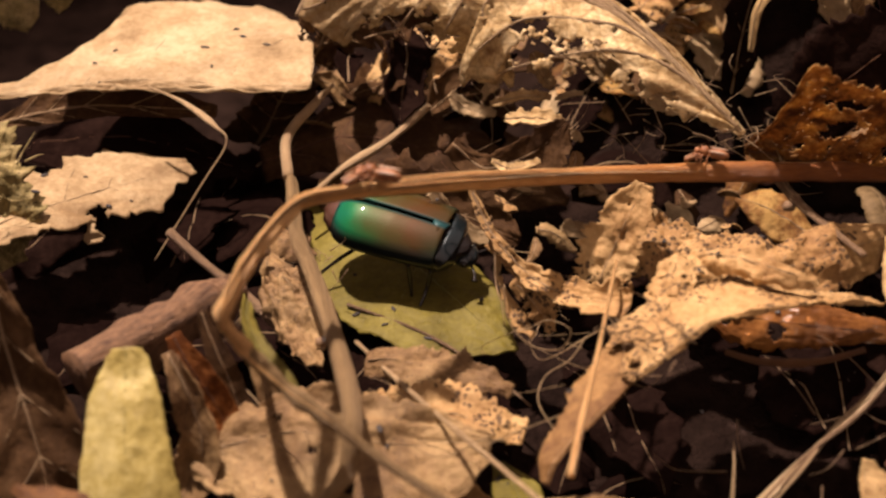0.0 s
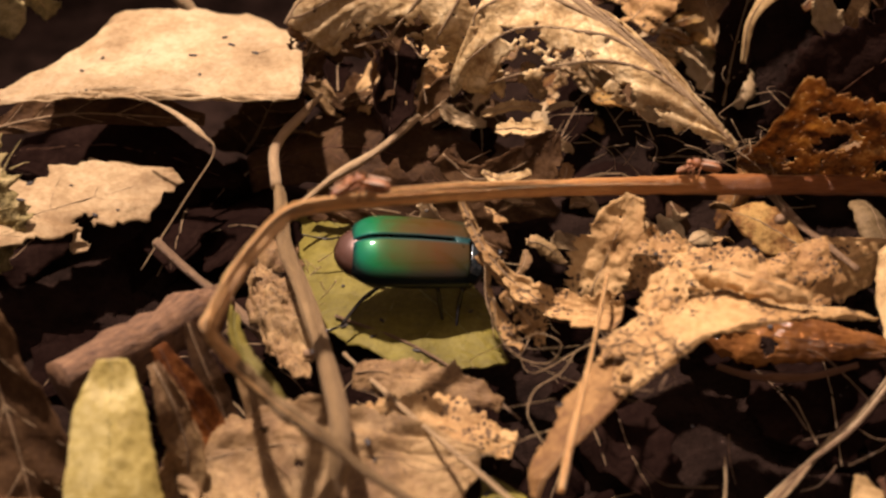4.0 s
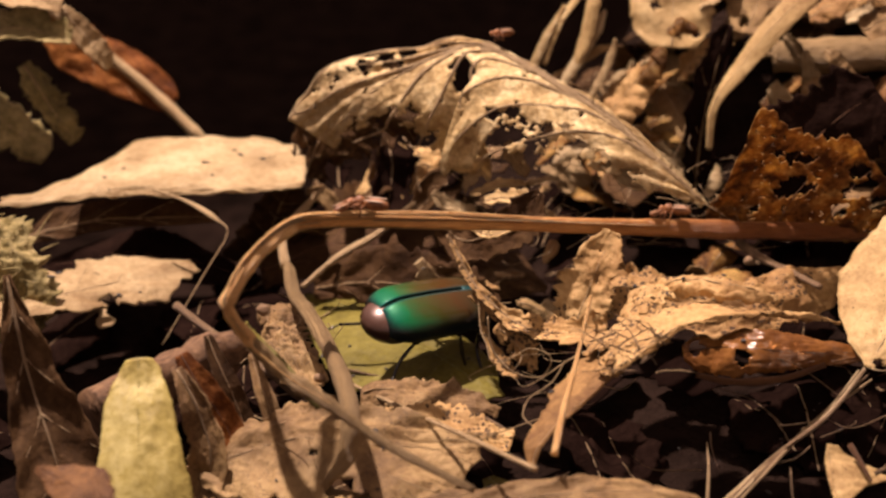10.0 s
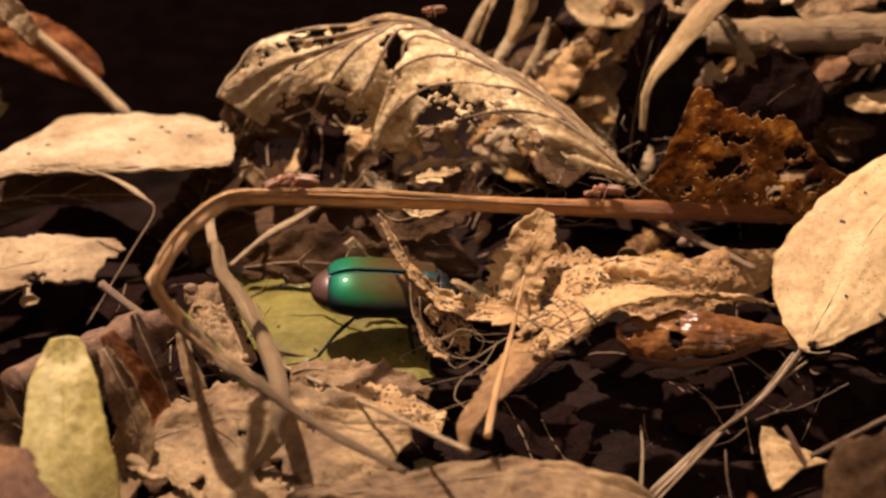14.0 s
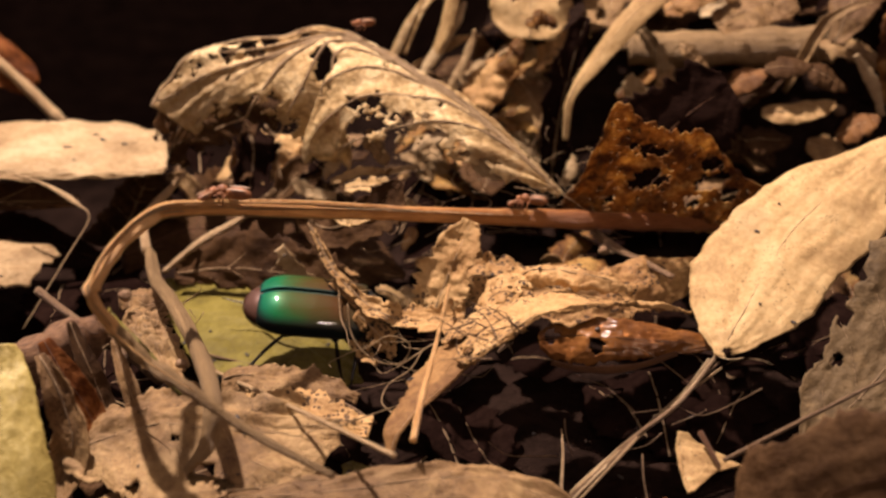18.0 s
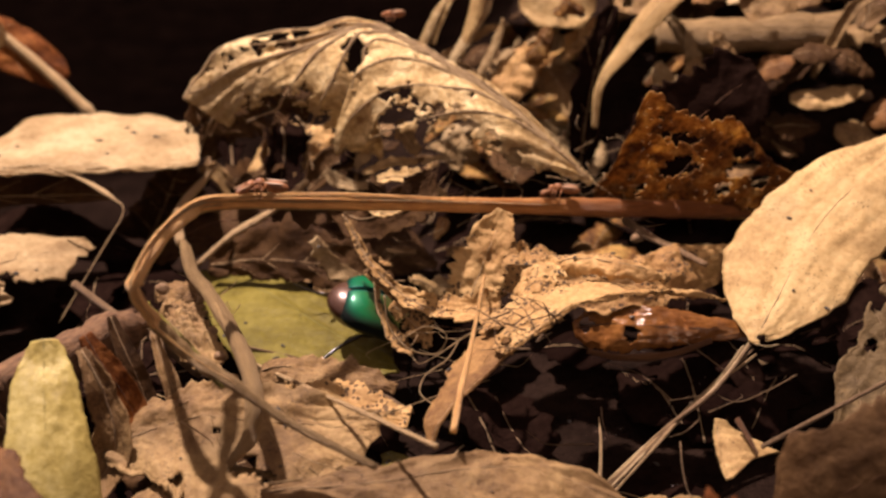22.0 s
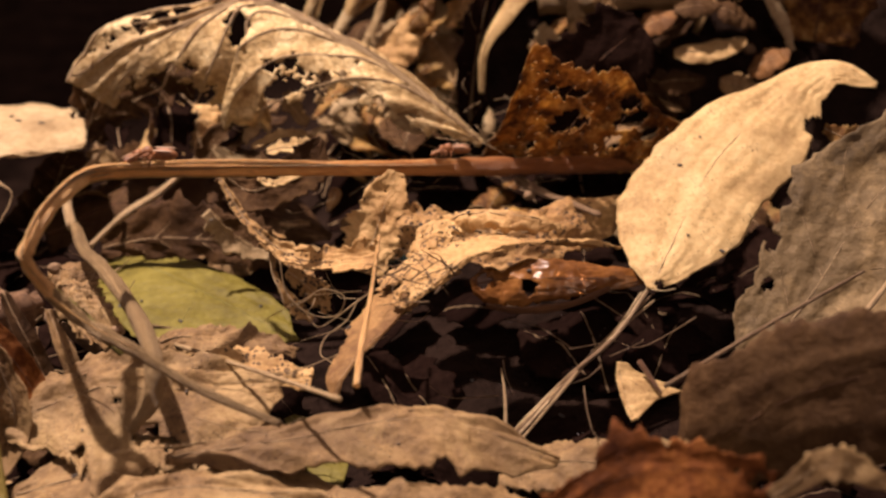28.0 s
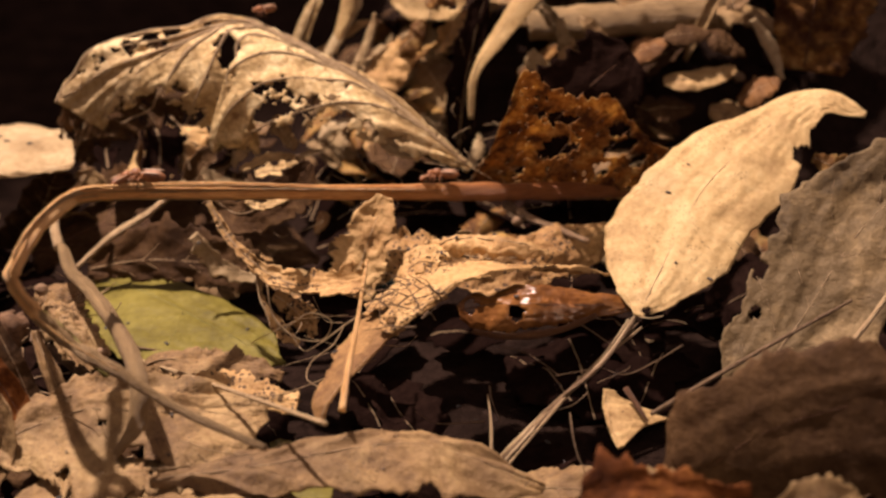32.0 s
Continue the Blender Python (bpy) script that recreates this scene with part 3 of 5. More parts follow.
leaf("crumpled_leaf", [(3.2, 38, -7.4), (6.5, 36.5, -9.6), (10.5, 34.5, -11.6)], [(0, 0.9, 0.9), (0.3, 0.7, 0.7), (1, 1.4, 1.4)], (0.1, -0.7, 0.7), SPECK,
     "short rolled stub of dead leaf on the crumple", curl=1.2, wave=0.5, rag=0.4, rib=0.15, nu=30, nv=14, seed=65.0)
leaf("crumpled_leaf", [(5, 38, -8), (5.5, 36.5, -13), (8.5, 33.5, -17.2), (12, 30, -19)], [(0, 0.4, 0.4), (0.4, 0.4, 0.5), (0.75, 1.4, 1.6), (1, 0.5, 0.5)], (0.1, -0.85, 0.4), SPECK,
     "thin torn shred hanging from the crumpled leaf", curl=0.6, wave=0.7, rag=0.7, rib=0.15, nu=40, nv=14, seed=66.0)
leaf("crumpled_leaf", [(8, 33.5, -11), (12.5, 31, -14), (15, 29, -17)], [(0, 1.2, 1.2), (0.5, 2.8, 2.4), (1, 0.5, 0.8)], (-0.2, -0.8, 0.5), SPECK,
     "lacy scrap under the crumpled strip", curl=-0.6, wave=1.2, rag=0.6, rib=0.15, nu=36, nv=20, seed=67.0, eaten=0.15, lace=0.6)
leaf("tan_leaf", [(-7.5, 52, -7), (-3.7, 51.8, -13), (3, 51.5, -16)], [(0, 0.3, 2), (0.5, 1.2, 2.4), (1, 0.5, 1)], (0.3, -0.8, 0.5), PALE,
     "narrow pale torn edge of a dead leaf behind the beetle", curl=0.3, wave=0.8, rag=0.6, rib=0.15, nu=36, nv=16, seed=68.0)
leaf("brown_leaf", [(-6, 60, -3), (0, 58, -6), (8, 58, -2), (13, 60, 3)], [(0, 1, 2), (0.4, 2.6, 4), (0.8, 3, 5), (1, 1, 1)], (0, -0.85, 0.4), BROWN,
     "dim olive brown dead leaf hanging behind the stem", curl=0.3, wave=1.4, rag=0.4, rib=0.25, nu=44, nv=22, seed=69.0)
# added dark sheet, stands for the crumple's shade and screens the beetle
leaf("wet_or_shade_leaf", [(9.5, 33.5, -16), (15, 32.5, -14.5), (21, 32.5, -15), (29, 33, -15)], [(0, 1, 2), (0.3, 4.5, 6), (0.8, 5, 6), (1, 3, 3)], (0.05, -0.9, 0.4), SHADE_DARK,
     "dark leaf sheet standing for the shade under the crumple", wave=1.2, rag=0.3, rib=0.2, vein_mat=DVEIN, nu=44, nv=22, seed=59.0)
leaf("crumpled_leaf", [(21, 34, -12), (23.5, 38, -5), (27, 43, 3)], [(0, 4, 4), (0.4, 5, 4.5), (0.8, 4, 3.6), (1, 1.5, 1.5)],
     (-0.2, -0.9, 0.35), SPECK, "speckled scrap of dead leaf standing up from the crumple", crinkle=0.3, eaten=0.08, lace=0.4, nu=50, nv=30, curl=0.4, wave=1.1, rag=0.45, rib=0.2, seed=27.0)
leaf("crumpled_leaf", [(20, 40, -9), (28, 41.5, -7), (37, 43, -7.5)], [(0, 3, 3), (0.5, 6, 6), (1, 3, 3)], (-0.1, -0.6, 0.8), SPECK,
     "crumpled scrap of speckled dead leaf", crinkle=0.5, wave=1.8, rag=0.4, rib=0.2, nu=44, nv=24, seed=25.0)
leaf("crumpled_leaf", [(31, 42, -8), (39, 38, -6.5), (49, 37, -6), (58, 44, -7), (69, 52, -7)],
     [(0, 3, 3), (0.3, 7, 6), (0.55, 5, 6), (0.8, 7, 5), (1, 2, 2)], (-0.05, -0.5, 0.85), SPECK,
     "speckled tan dead leaf with a bulged blade", crinkle=0.35, nu=80, nv=40, curl=-0.7, wave=1.5, rag=0.3, veins=4, rib=0.2, seed=28.0)
leaf("wet_or_shade_leaf", [(39.5, 33.5, -14.4), (45, 32.2, -12.8), (52, 31.6, -12.6), (60, 32, -13), (70, 33, -13.4)], [(0, 1, 1.5), (0.1, 3.6, 4), (0.3, 4.4, 5), (0.6, 3.8, 3.6), (0.85, 2.4, 2), (1, 1, 1)], (0.05, -0.75, 0.66), AMBER,
     "wet glossy amber brown leaf deep in the hollow", curl=-0.6, wave=0.9, crinkle=0.12, rag=0.2, vein_mat=DVEIN, rib=0.12, seed=30.0, holes=[(0.1, 0.1, 1.2), (0.42, -0.35, 1.3)])
tagged(stalk("twig", [(42, 25, -14.5), (48, 24.5, -15.3), (56, 25, -14.6), (63, 26, -12.2)], [(0, 0.5), (0.5, 0.7), (1, 0.5)], DVEIN, n=30, knobs=0.4, seed=30.7), "thin dark twig across wet leaves", "twig")
leaf("rust_leaf", [(103, 60, 3), (108, 59, 1), (113, 60, 2)], [(0, 1, 1), (0.5, 2.6, 3), (1, 1.5, 1)], (0, -0.85, 0.5), RUST,
     "small orange brown scrap of dead leaf by a tan leaf", wave=0.8, rag=0.35, rib=0.15, nu=36, nv=16, seed=58.0)
# near the lens
leaf("dry_leaf", [(-6, -24, -16), (8, -23.5, -14.5), (24, -19, -13.4), (38, -17, -14.4), (53, -20, -20)],
     [(0, 1, 1), (0.2, 4, 4), (0.5, 4, 8), (0.8, 3, 9), (1, 0.6, 1)], (0.05, -0.3, 0.95), BUFF,
     "buff dead leaf with a wavy torn edge, lying low", curl=-0.45, curl2=-0.3, wave=1.2, rag=0.3, veins=5, rib=0.2, seed=32.0)
leaf("dry_leaf", [(-20, -37, -22), (-9, -36, -15.5), (5, -36, -15), (22, -38, -18), (40, -40, -24)],
     [(0, 2, 3), (0.25, 6, 16), (0.5, 5, 14), (0.75, 2, 8), (1, 2, 2)], (0.05, -0.25, 0.96), BUFF,
     "broad lumpy buff dead leaf in the litter", curl=-0.45, wave=2.0, rag=0.35, veins=5, rib=0.3, seed=33.0)
# torn gaps; the two largest are cut to stand for shadow patches
leaf("dry_leaf", [(-33, -11, -17), (-21, -9, -12.5), (-8, -9, -12), (10, -5, -14)],
     [(0, 2, 3), (0.12, 5, 8), (0.3, 7, 16), (0.5, 8, 19), (0.7, 8, 17), (0.9, 5, 9), (1, 2, 2)], (0.05, -0.3, 0.95), BUFF,
     "broad speckled buff dead leaf with torn gaps on the litter", crinkle=0.16, curl=0.35, curl2=-0.2, wave=1.5, rag=0.3, veins=4, rib=0.2, nu=90, nv=50, pleat=0.15, seed=34.0,
     holes=[(0.35, 0.3, 0.7), (0.62, -0.5, 2.2), (0.68, -0.62, 1.6), (0.3, -0.7, 1.2), (0.5, -0.15, 0.6)])
leaf("dry_leaf", [(-10, 2, -15), (2, 4, -15.5), (14, 3, -17)], [(0, 3, 3), (0.5, 6, 5), (1, 2, 2)], (0, -0.3, 0.95), SPECK,
     "crinkled speckled scrap of dead leaf by a green leaf", wave=1.8, rag=0.5, rib=0.2, seed=35.0)
leaf("brown_leaf", [(-50, -37, -3.4), (-46.5, -39, -3.2), (-42, -42, -4), (-38.5, -46.5, -6.4), (-34.5, -53, -8), (-30, -61, -10)],
     [(0, 0.4, 0.5), (0.12, 1.2, 1.4), (0.26, 3.4, 3), (0.36, 4.8, 4), (0.5, 4.2, 6), (0.65, 4.6, 8), (0.72, 3.8, 9), (1, 5, 11)], (0.1, -0.6, 0.8), OCHRE,
     "warm brown dead leaf with a hooked lobe close in the litter", wave=0.8, rag=0.14, rib=0.1, vein_mat=DVEIN, curl=-0.3, seed=37.0)
leaf("dry_leaf", [(-30, -24, -22), (-14, -24, -18.5), (4, -27, -19), (22, -30, -22)], [(0, 3, 6), (0.3, 12, 15), (0.7, 11, 14), (1, 3, 4)], (0.02, -0.2, 0.97), BUFF,
     "broad flat buff dead leaf with dark spots in front", curl=-0.25, wave=1.3, rag=0.25, veins=5, rib=0.22, nu=80, nv=44, seed=47.0, pleat=0.15, holes=[(0.45, 0.5, 1.6), (0.62, -0.1, 1.8)])
leaf("dry_leaf", [(6, -40, -25), (24, -37, -20), (42, -36, -21), (60, -34, -25)], [(0, 3, 3), (0.3, 8, 10), (0.7, 8, 9), (1, 2, 2)], (0.02, -0.3, 0.95), BUFF,
     "buff dead leaf with torn gaps lying in front", curl=-0.3, wave=1.5, rag=0.4, veins=4, rib=0.22, nu=70, nv=36, seed=48.0, eaten=0.05, lace=0.12)
leaf("dry_leaf", [(44, -14, -25), (58, -16, -22), (72, -22, -23)], [(0, 2, 3), (0.4, 6, 7), (1, 2, 2)], (0.0, -0.3, 0.95), BUFF,
     "olive brown dead leaf low beside the straw", curl=-0.3, wave=1.2, rag=0.4, veins=3, rib=0.2, seed=49.0)
leaf("dry_leaf", [(80, -60, -4), (88, -60, 1), (96, -61, -2)], [(0, 1, 1), (0.5, 2.4, 2.4), (1, 1, 1)], (0, -0.8, 0.6), BUFF,
     "small olive buff scrap of dead leaf, very near", wave=0.8, rag=0.5, rib=0.15, nu=30, nv=14, seed=50.0)
# crumbly fibrous lump between the stem and the straw
leaf("crumbled_leaf", [(-33, 38, -15), (-29, 30, -12.5), (-25, 22, -12.5), (-19, 10, -14)], [(0, 2, 2), (0.4, 4.5, 4.5), (0.8, 4, 4), (1, 1, 1)], (-0.1, -0.5, 0.85), BUFF,
     "crumbly fibrous lump of rotted leaf", crinkle=0.8, curl=-0.9, wave=2.2, rag=0.5, rib=0.15, nu=70, nv=36, seed=55.0)
leaf("crumbled_leaf", [(-36, 47, -17), (-31, 43, -14), (-26, 40, -15)], [(0, 2, 2), (0.5, 4, 4), (1, 1.5, 1.5)], (-0.1, -0.5, 0.85), BUFF,
     "crumbly scrap of rotted leaf beside the stem", curl=-0.7, wave=1.8, rag=0.5, rib=0.15, nu=40, nv=22, seed=56.0)
leaf("crumbled_leaf", [(-12, 14, -15), (0, 13, -14), (11, 12, -16)], [(0, 2, 2), (0.5, 4, 5), (1, 1.5, 1.5)], (0, -0.4, 0.9), BUFF,
     "crumbly speckled scrap of leaf below a green leaf", curl=-0.5, wave=1.8, rag=0.5, rib=0.15, nu=50, nv=26, seed=57.0)
leaf("curled_strip", [(-37, -6, -2), (-33, -9, -8), (-31, -12, -16), (-36, -16, -24)], [(0, 1, 1), (0.3, 2.2, 3), (0.7, 4, 4), (1, 5, 5)], (0.5, -0.8, 0.3), BUFF,
     "twisted brown strip of dead leaf", curl=0.9, wave=1.0, rag=0.2, up2=(-0.5, -0.8, 0.4), rib=0.25, seed=39.0)
leaf("curled_strip", [(-37, -3, -1), (-34, -5, -5), (-30, -6, -11), (-27, -8, -17)], [(0, 1.2, 1.2), (0.4, 2.6, 2.8), (1, 2.4, 2.4)], (0.5, -0.75, 0.4), REDDISH,
     "dark red-brown curled strip of dead leaf", curl=0.35, wave=0.5, rag=0.08, vein_mat=DVEIN, rib=0.15, seed=41.3)
leaf("curled_strip", [(-34, 2, 0), (-31, -1, -5), (-28, -3, -11), (-25, -6, -18)], [(0, 0.8, 0.8), (0.4, 2.0, 2.4), (1, 2, 2)], (0.7, -0.6, 0.4), BROWN,
     "brown folded strip of dead leaf with a pale edge", curl=0.5, wave=0.5, rag=0.08, vein_mat=VEIN, rib=0.15, seed=41.5)
leaf("curled_strip", [(-27.5, 4, -4), (-25, 0, -8), (-22, -4, -13), (-19, -8, -17)], [(0, 0.6, 0.6), (0.4, 1.6, 1.8), (1, 1.4, 1.4)], (0.6, -0.6, 0.5), BUFF,
     "narrow folded strip of buff dead leaf", curl=0.5, wave=0.5, rag=0.08, rib=0.15, seed=41.7)
leaf("curled_strip", [(-28, 6, 0), (-24, -8, 5), (-18, -15, 3), (-12, -19, -1)], [(0, 1, 1), (0.5, 1.5, 1.6), (1, 0.5, 0.5)], (0.6, -0.4, 0.7), GREEN,
     "narrow olive strip of leaf under the stem", curl=0.5, wave=0.6, rag=0.15, vein_mat=GVEIN, rib=0.2, seed=41.0)
leaf("rust_leaf", [(48, -56, -13), (59, -55, -4), (72, -56, -2), (82, -58, -10)], [(0, 3, 5), (0.25, 3, 10), (0.45, 6, 12), (0.6, 3, 12), (0.8, 5, 12), (1, 2, 4)], (0, -0.8, 0.55), REDDISH,
     "reddish brown dead leaf with torn edges, very near", wave=0.9, rag=0.55, rib=0.1, vein_mat=DVEIN, eaten=0.04, lace=0.15, seed=43.0)
for scrap, seed in (([(62, -46, -6.5), (68, -45, -5), (74, -46, -7)], 50.2), ([(98, -56, -2.5), (103, -56, -1), (109, -57, -2)], 50.6)):
    leaf("dry_leaf", scrap, [(0, 0.6, 0.6), (0.4, 1.8, 1.5), (0.8, 1.2, 1.6), (1, 0.4, 0.4)], (0, -0.8, 0.6), BUFF,
         "small olive buff scrap of dead leaf, very near", wave=0.8, rag=0.6, rib=0, nu=30, nv=14, seed=seed)
# the curled leaf's shade is put into this darker brown
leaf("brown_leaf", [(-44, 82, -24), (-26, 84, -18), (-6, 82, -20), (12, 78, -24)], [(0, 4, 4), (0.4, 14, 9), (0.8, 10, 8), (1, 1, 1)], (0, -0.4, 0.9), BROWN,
     "large brown dead leaf deep under the curled leaf, shade in its colour", curl=-0.4, wave=1.4, rag=0.15, veins=5, rib=0.3, vein_mat=DVEIN, seed=45.0)
# the broad leaf's shade is put into this leaf's colour
leaf("brown_leaf", [(-88, 84, -26), (-66, 80, -20), (-44, 76, -23)], [(0, 4, 4), (0.4, 10, 10), (1, 2, 2)], (0, -0.3, 0.95), SHADE_DARK,
     "dead leaf coloured as shade under the broad pale leaf", curl=-0.4, wave=1.4, rag=0.15, rib=0.12, vein_mat=DVEIN, seed=46.0)
leaf("crinkled_leaf", [(-30, 96, -16), (-22, 94, -10), (-14, 92, -5), (-8, 90, -4)], [(0, 3, 3), (0.4, 6, 7), (0.8, 4, 6), (1, 1, 1)], (0, -0.5, 0.85), SPECK,
     "crinkled orange tan dead leaf behind the stem", wave=2.0, rag=0.4, veins=3, rib=0.25, seed=44.0)
leaf("brown_leaf", [(70, -34, -14), (86, -35, -2), (106, -36, 2), (128, -36, -8)],
     [(0, 2, 3), (0.12, 9, 8), (0.3, 11, 14), (0.5, 8.5, 15), (0.7, 9, 16), (1, 3, 5)], (0.0, -0.85, 0.45), BROWN,
     "large dark brown dead leaf standing close", curl=-0.3, wave=0.9, rag=0.3, rib=0.1, vein_mat=DVEIN, seed=36.0)
leaf("grey_leaf", [(84, 14, -24), (96, 23, -13.5), (109, 34, 1), (128, 46, 11)],
     [(0, 2, 3), (0.2, 9, 9), (0.6, 13, 14), (1, 6, 6)], (-0.15, -0.75, 0.6), GREY,
     "grey-brown dull dead leaf with visible veins, leaning", curl=0.1, wave=1.0, crinkle=0.2, rag=0.16, veins=5, rib=0.22, seed=38.0, pleat=0.1, holes=[(0.3, 0.7, 1.0), (0.42, 0.9, 1.4)], nu=90, nv=44)
leaf("dry_leaf", [(63.4, 2, -14.2), (63.4, -1, -15.8), (64, -5, -17.4), (65.2, -9, -18.8)], [(0, 1.2, 0.5), (0.2, 4.5, 0.6), (0.42, 8.8, 0.6), (0.55, 8.6, 0.6), (0.75, 4.4, 0.6), (1, 0.6, 0.5)], (0.1, -0.75, 0.65), TAN,
     "small three-cornered scrap of tan dead leaf on straw", curl=-0.3, wave=0.7, rag=0.15, rib=0.1, nu=44, nv=26, seed=40.0)
# added dark sliver, stands for the dark slit of a fold in the scrap
tagged(stalk("twig", [(66.4, 1, -13.6), (68, -2, -15), (69.6, -5, -16.4)], [(0, 0.5), (0.6, 0.4), (1, 0.15)], DVEIN, n=16, sides=6, seed=40.5), "dark sliver standing for the fold slit in a tan scrap", "twig")

# ---- stalks ----
stem = empty("bent_stem", (-23, -20, 18))
tagged(stem, "long rust-brown dead stem with split fibres, bent sharply over", "stem")
MAIN = [(82, 75, -9), (71, 71, -7), (55, 65, -5), (36, 54.5, -0.8), (18, 42.6, 4.1), (1, 27.7, 10.2), (-14, 12.4, 16.2), (-20, 5, 18),
        (-22.5, -8, 19), (-24, -17, 17.5), (-24.5, -20, 15), (-22, -18, 9), (-17, -18.5, 4), (-10, -20.5, 0.5), (-1, -23, -4.5), (12, -27, -9)]
stalk("stalk", MAIN[:9], [(0, 2.1), (0.3, 1.7), (0.55, 1.32), (0.8, 1.0), (1, 0.9)], BENT, stem, (-23, -20, 18), n=160, sides=18, knobs=0.22, groove=0.16, flat=0.88, seed=1.0)
stalk("broken_end", MAIN[11:], [(0, 1.25), (0.3, 1.3), (1, 0.6)], DULL, stem, (-23, -20, 18), n=60, sides=12, knobs=0.35, groove=0.2, flat=0.8, seed=1.9)
stalk("knee", MAIN[7:13], [(0, 1.0), (0.4, 1.2), (0.8, 1.2), (1, 0.6)], GOLD, stem, (-23, -20, 18), n=90, sides=12, knobs=0.3, groove=0.16, flat=0.8, seed=1.7)
for k in range(16):
    grow = [1.3 - 0.1 * i if i < 5 else 1.25 if i < 9 else 1.2 for i in range(len(MAIN))]
    ring = 2.4 * nz(k * 3.3, 0.5) + k * 0.45
    off = [(g * 0.7 * nz(k * 3.3, i * 0.5), -g * 1.25 * math.sin(ring + 0.5 * nz(k, i * 0.4)) - 0.25 * g, g * 1.3 * math.cos(ring * 0.4 + 0.6 * nz(k + 5.0, i * 0.4))) for i, g in enumerate(grow)]
    fr = [(x + o[0], y + o[1], z + o[2]) for (x, y, z), o in zip(MAIN, off)]
    a = (0, 2, 3, 4, 5, 3, 1, 6)[k % 8]
    stalk("fibre", fr[a : a + 7 + k % 3], [(0, 0.08), (0.2, 0.24), (0.7, 0.26), (1, 0.08)], (GOLD, BENT, STRAW, GOLD)[k % 4], stem, (-23, -20, 18), n=80, sides=6, knobs=0.4, seed=k * 2.0)
fibrous("straw", "dull brown dry straw leaning under the bent stem", "straw", [(-34, 62, -14), (-32, 54, -11), (-27, 35, -7), (-20, 17, -3.5), (-12, -4, -1.5), (-8, -16, -3), (-8, -21, -8), (-11, -23, -12)],
        [(0, 0.9), (0.3, 1.35), (0.7, 1.55), (0.9, 1.3), (1, 0.8)], DULL, strands=2, spread=0.25, n=80, sides=16, knobs=0.1, groove=0.1, flat=0.7, seed=3.0)
tagged(stalk("twig", [(-29.5, 77.5, -4), (-32.5, 75.5, -7), (-36.3, 70, -11), (-34.5, 62, -14)], [(0, 0.35), (0.5, 0.9), (1, 1.0)], STRAW, n=24, seed=4.0),
       "thin curved dry stalk end", "twig")
tagged(stalk("twig", [(-13, 80, -8), (-19, 73, -11.5), (-26, 66, -14), (-31, 60, -17)], [(0, 0.6), (0.5, 0.75), (1, 0.5)], STRAW, n=40, knobs=0.3, seed=5.0),
       "thin grey dry twig lying aslant", "twig")
tagged(stalk("twig", [(-60, 68, -2), (-53, 65.5, -3.2), (-47, 62, -5), (-44.5, 60, -7), (-48, 56, -13), (-55, 48.5, -24.5)],
             [(0, 0.3), (0.35, 0.9), (0.45, 0.4), (0.6, 0.18), (1, 0.16)], STRAW, n=50, flat=0.5, knobs=0.3, seed=6.0), "thin pale bent grass twig", "twig")
tagged(stalk("twig", [(-49.5, 40, -12.5), (-43, 36, -15), (-33, 30, -18), (-24, 22, -20)], [(0, 0.8), (1, 0.9)], TWIG, n=40, knobs=0.3, seed=7.0),
       "short brown broken twig with a pale end", "twig")
fibrous("straw", "golden straight straw lying on the crumpled leaf", "straw", [(24.2, 31, -3.8), (23.7, 9, -5.2), (23.0, -7, -6.3), (22.6, -16, -8.4)],
        [(0, 0.3), (0.5, 0.48), (1, 0.62)], GOLD, strands=3, n=50, sides=8, knobs=0.3, groove=0.15, seed=8.0)
fibrous("bark_twig", "thick red-brown twig with smooth bark", "twig", [(-54, 3, -15), (-46.5, 11, -13.8), (-40, 21, -13.6), (-35, 28, -14.5)], [(0, 4.6), (0.5, 4.5), (0.85, 3.6), (1, 2.4)],
        BARK, strands=4, spread=0.8, n=70, sides=22, knobs=0.35, groove=0.1, seed=9.0)
bundle = empty("straw_bundle", (50, -2, -22))
tagged(bundle, "bundle of split grey straw fibres", "straw")
for k in range(9):
    a, b = rng.uniform(-1.8, 1.8), rng.uniform(-1.6, 1.6)
    stalk("fibre", [(46 + a, -6 + b, -24), (54 + a * 0.7, 6 + b, -20.5 + a * 0.4), (62 + b, 18, -18.5 + b * 0.7), (70 + a, 28 + b, -14 + 0.6 * b)],
          [(0, 0.22), (0.6, 0.4), (1, 0.2)], (PVEIN, STRAW, TWIG)[k % 3], bundle, (50, -2, -22), n=30, sides=6, knobs=0.4, seed=k + 20.0)


# ---- the beetle ----
def gloss_material(name, stops, metal=0.85, rough=0.22, scale=140.0):
    m, t, b = nodes_of(name)
    co, _ = coords(t)
    lw = t.nodes.new("ShaderNodeTexCoord")
    sep = t.nodes.new("ShaderNodeSeparateXYZ")
    t.links.new(lw.outputs["Normal"], sep.inputs[0])
    f = math_node(t, "ADD", math_node(t, "MULTIPLY", noise_tex(t, co, scale, 3), 0.5), math_node(t, "MULTIPLY", sep.outputs[2], 0.3))
    t.links.new(ramp(t, f, stops), b.inputs["Base Color"])
    b.inputs["Metallic"].default_value, b.inputs["Roughness"].default_value = metal, rough
    b.inputs["Coat Weight"].default_value, b.inputs["Coat Roughness"].default_value = 1.0, 0.06
    bump(t, noise_tex(t, co, 2500, 2), 0.15, 0.0002, b)
    return m


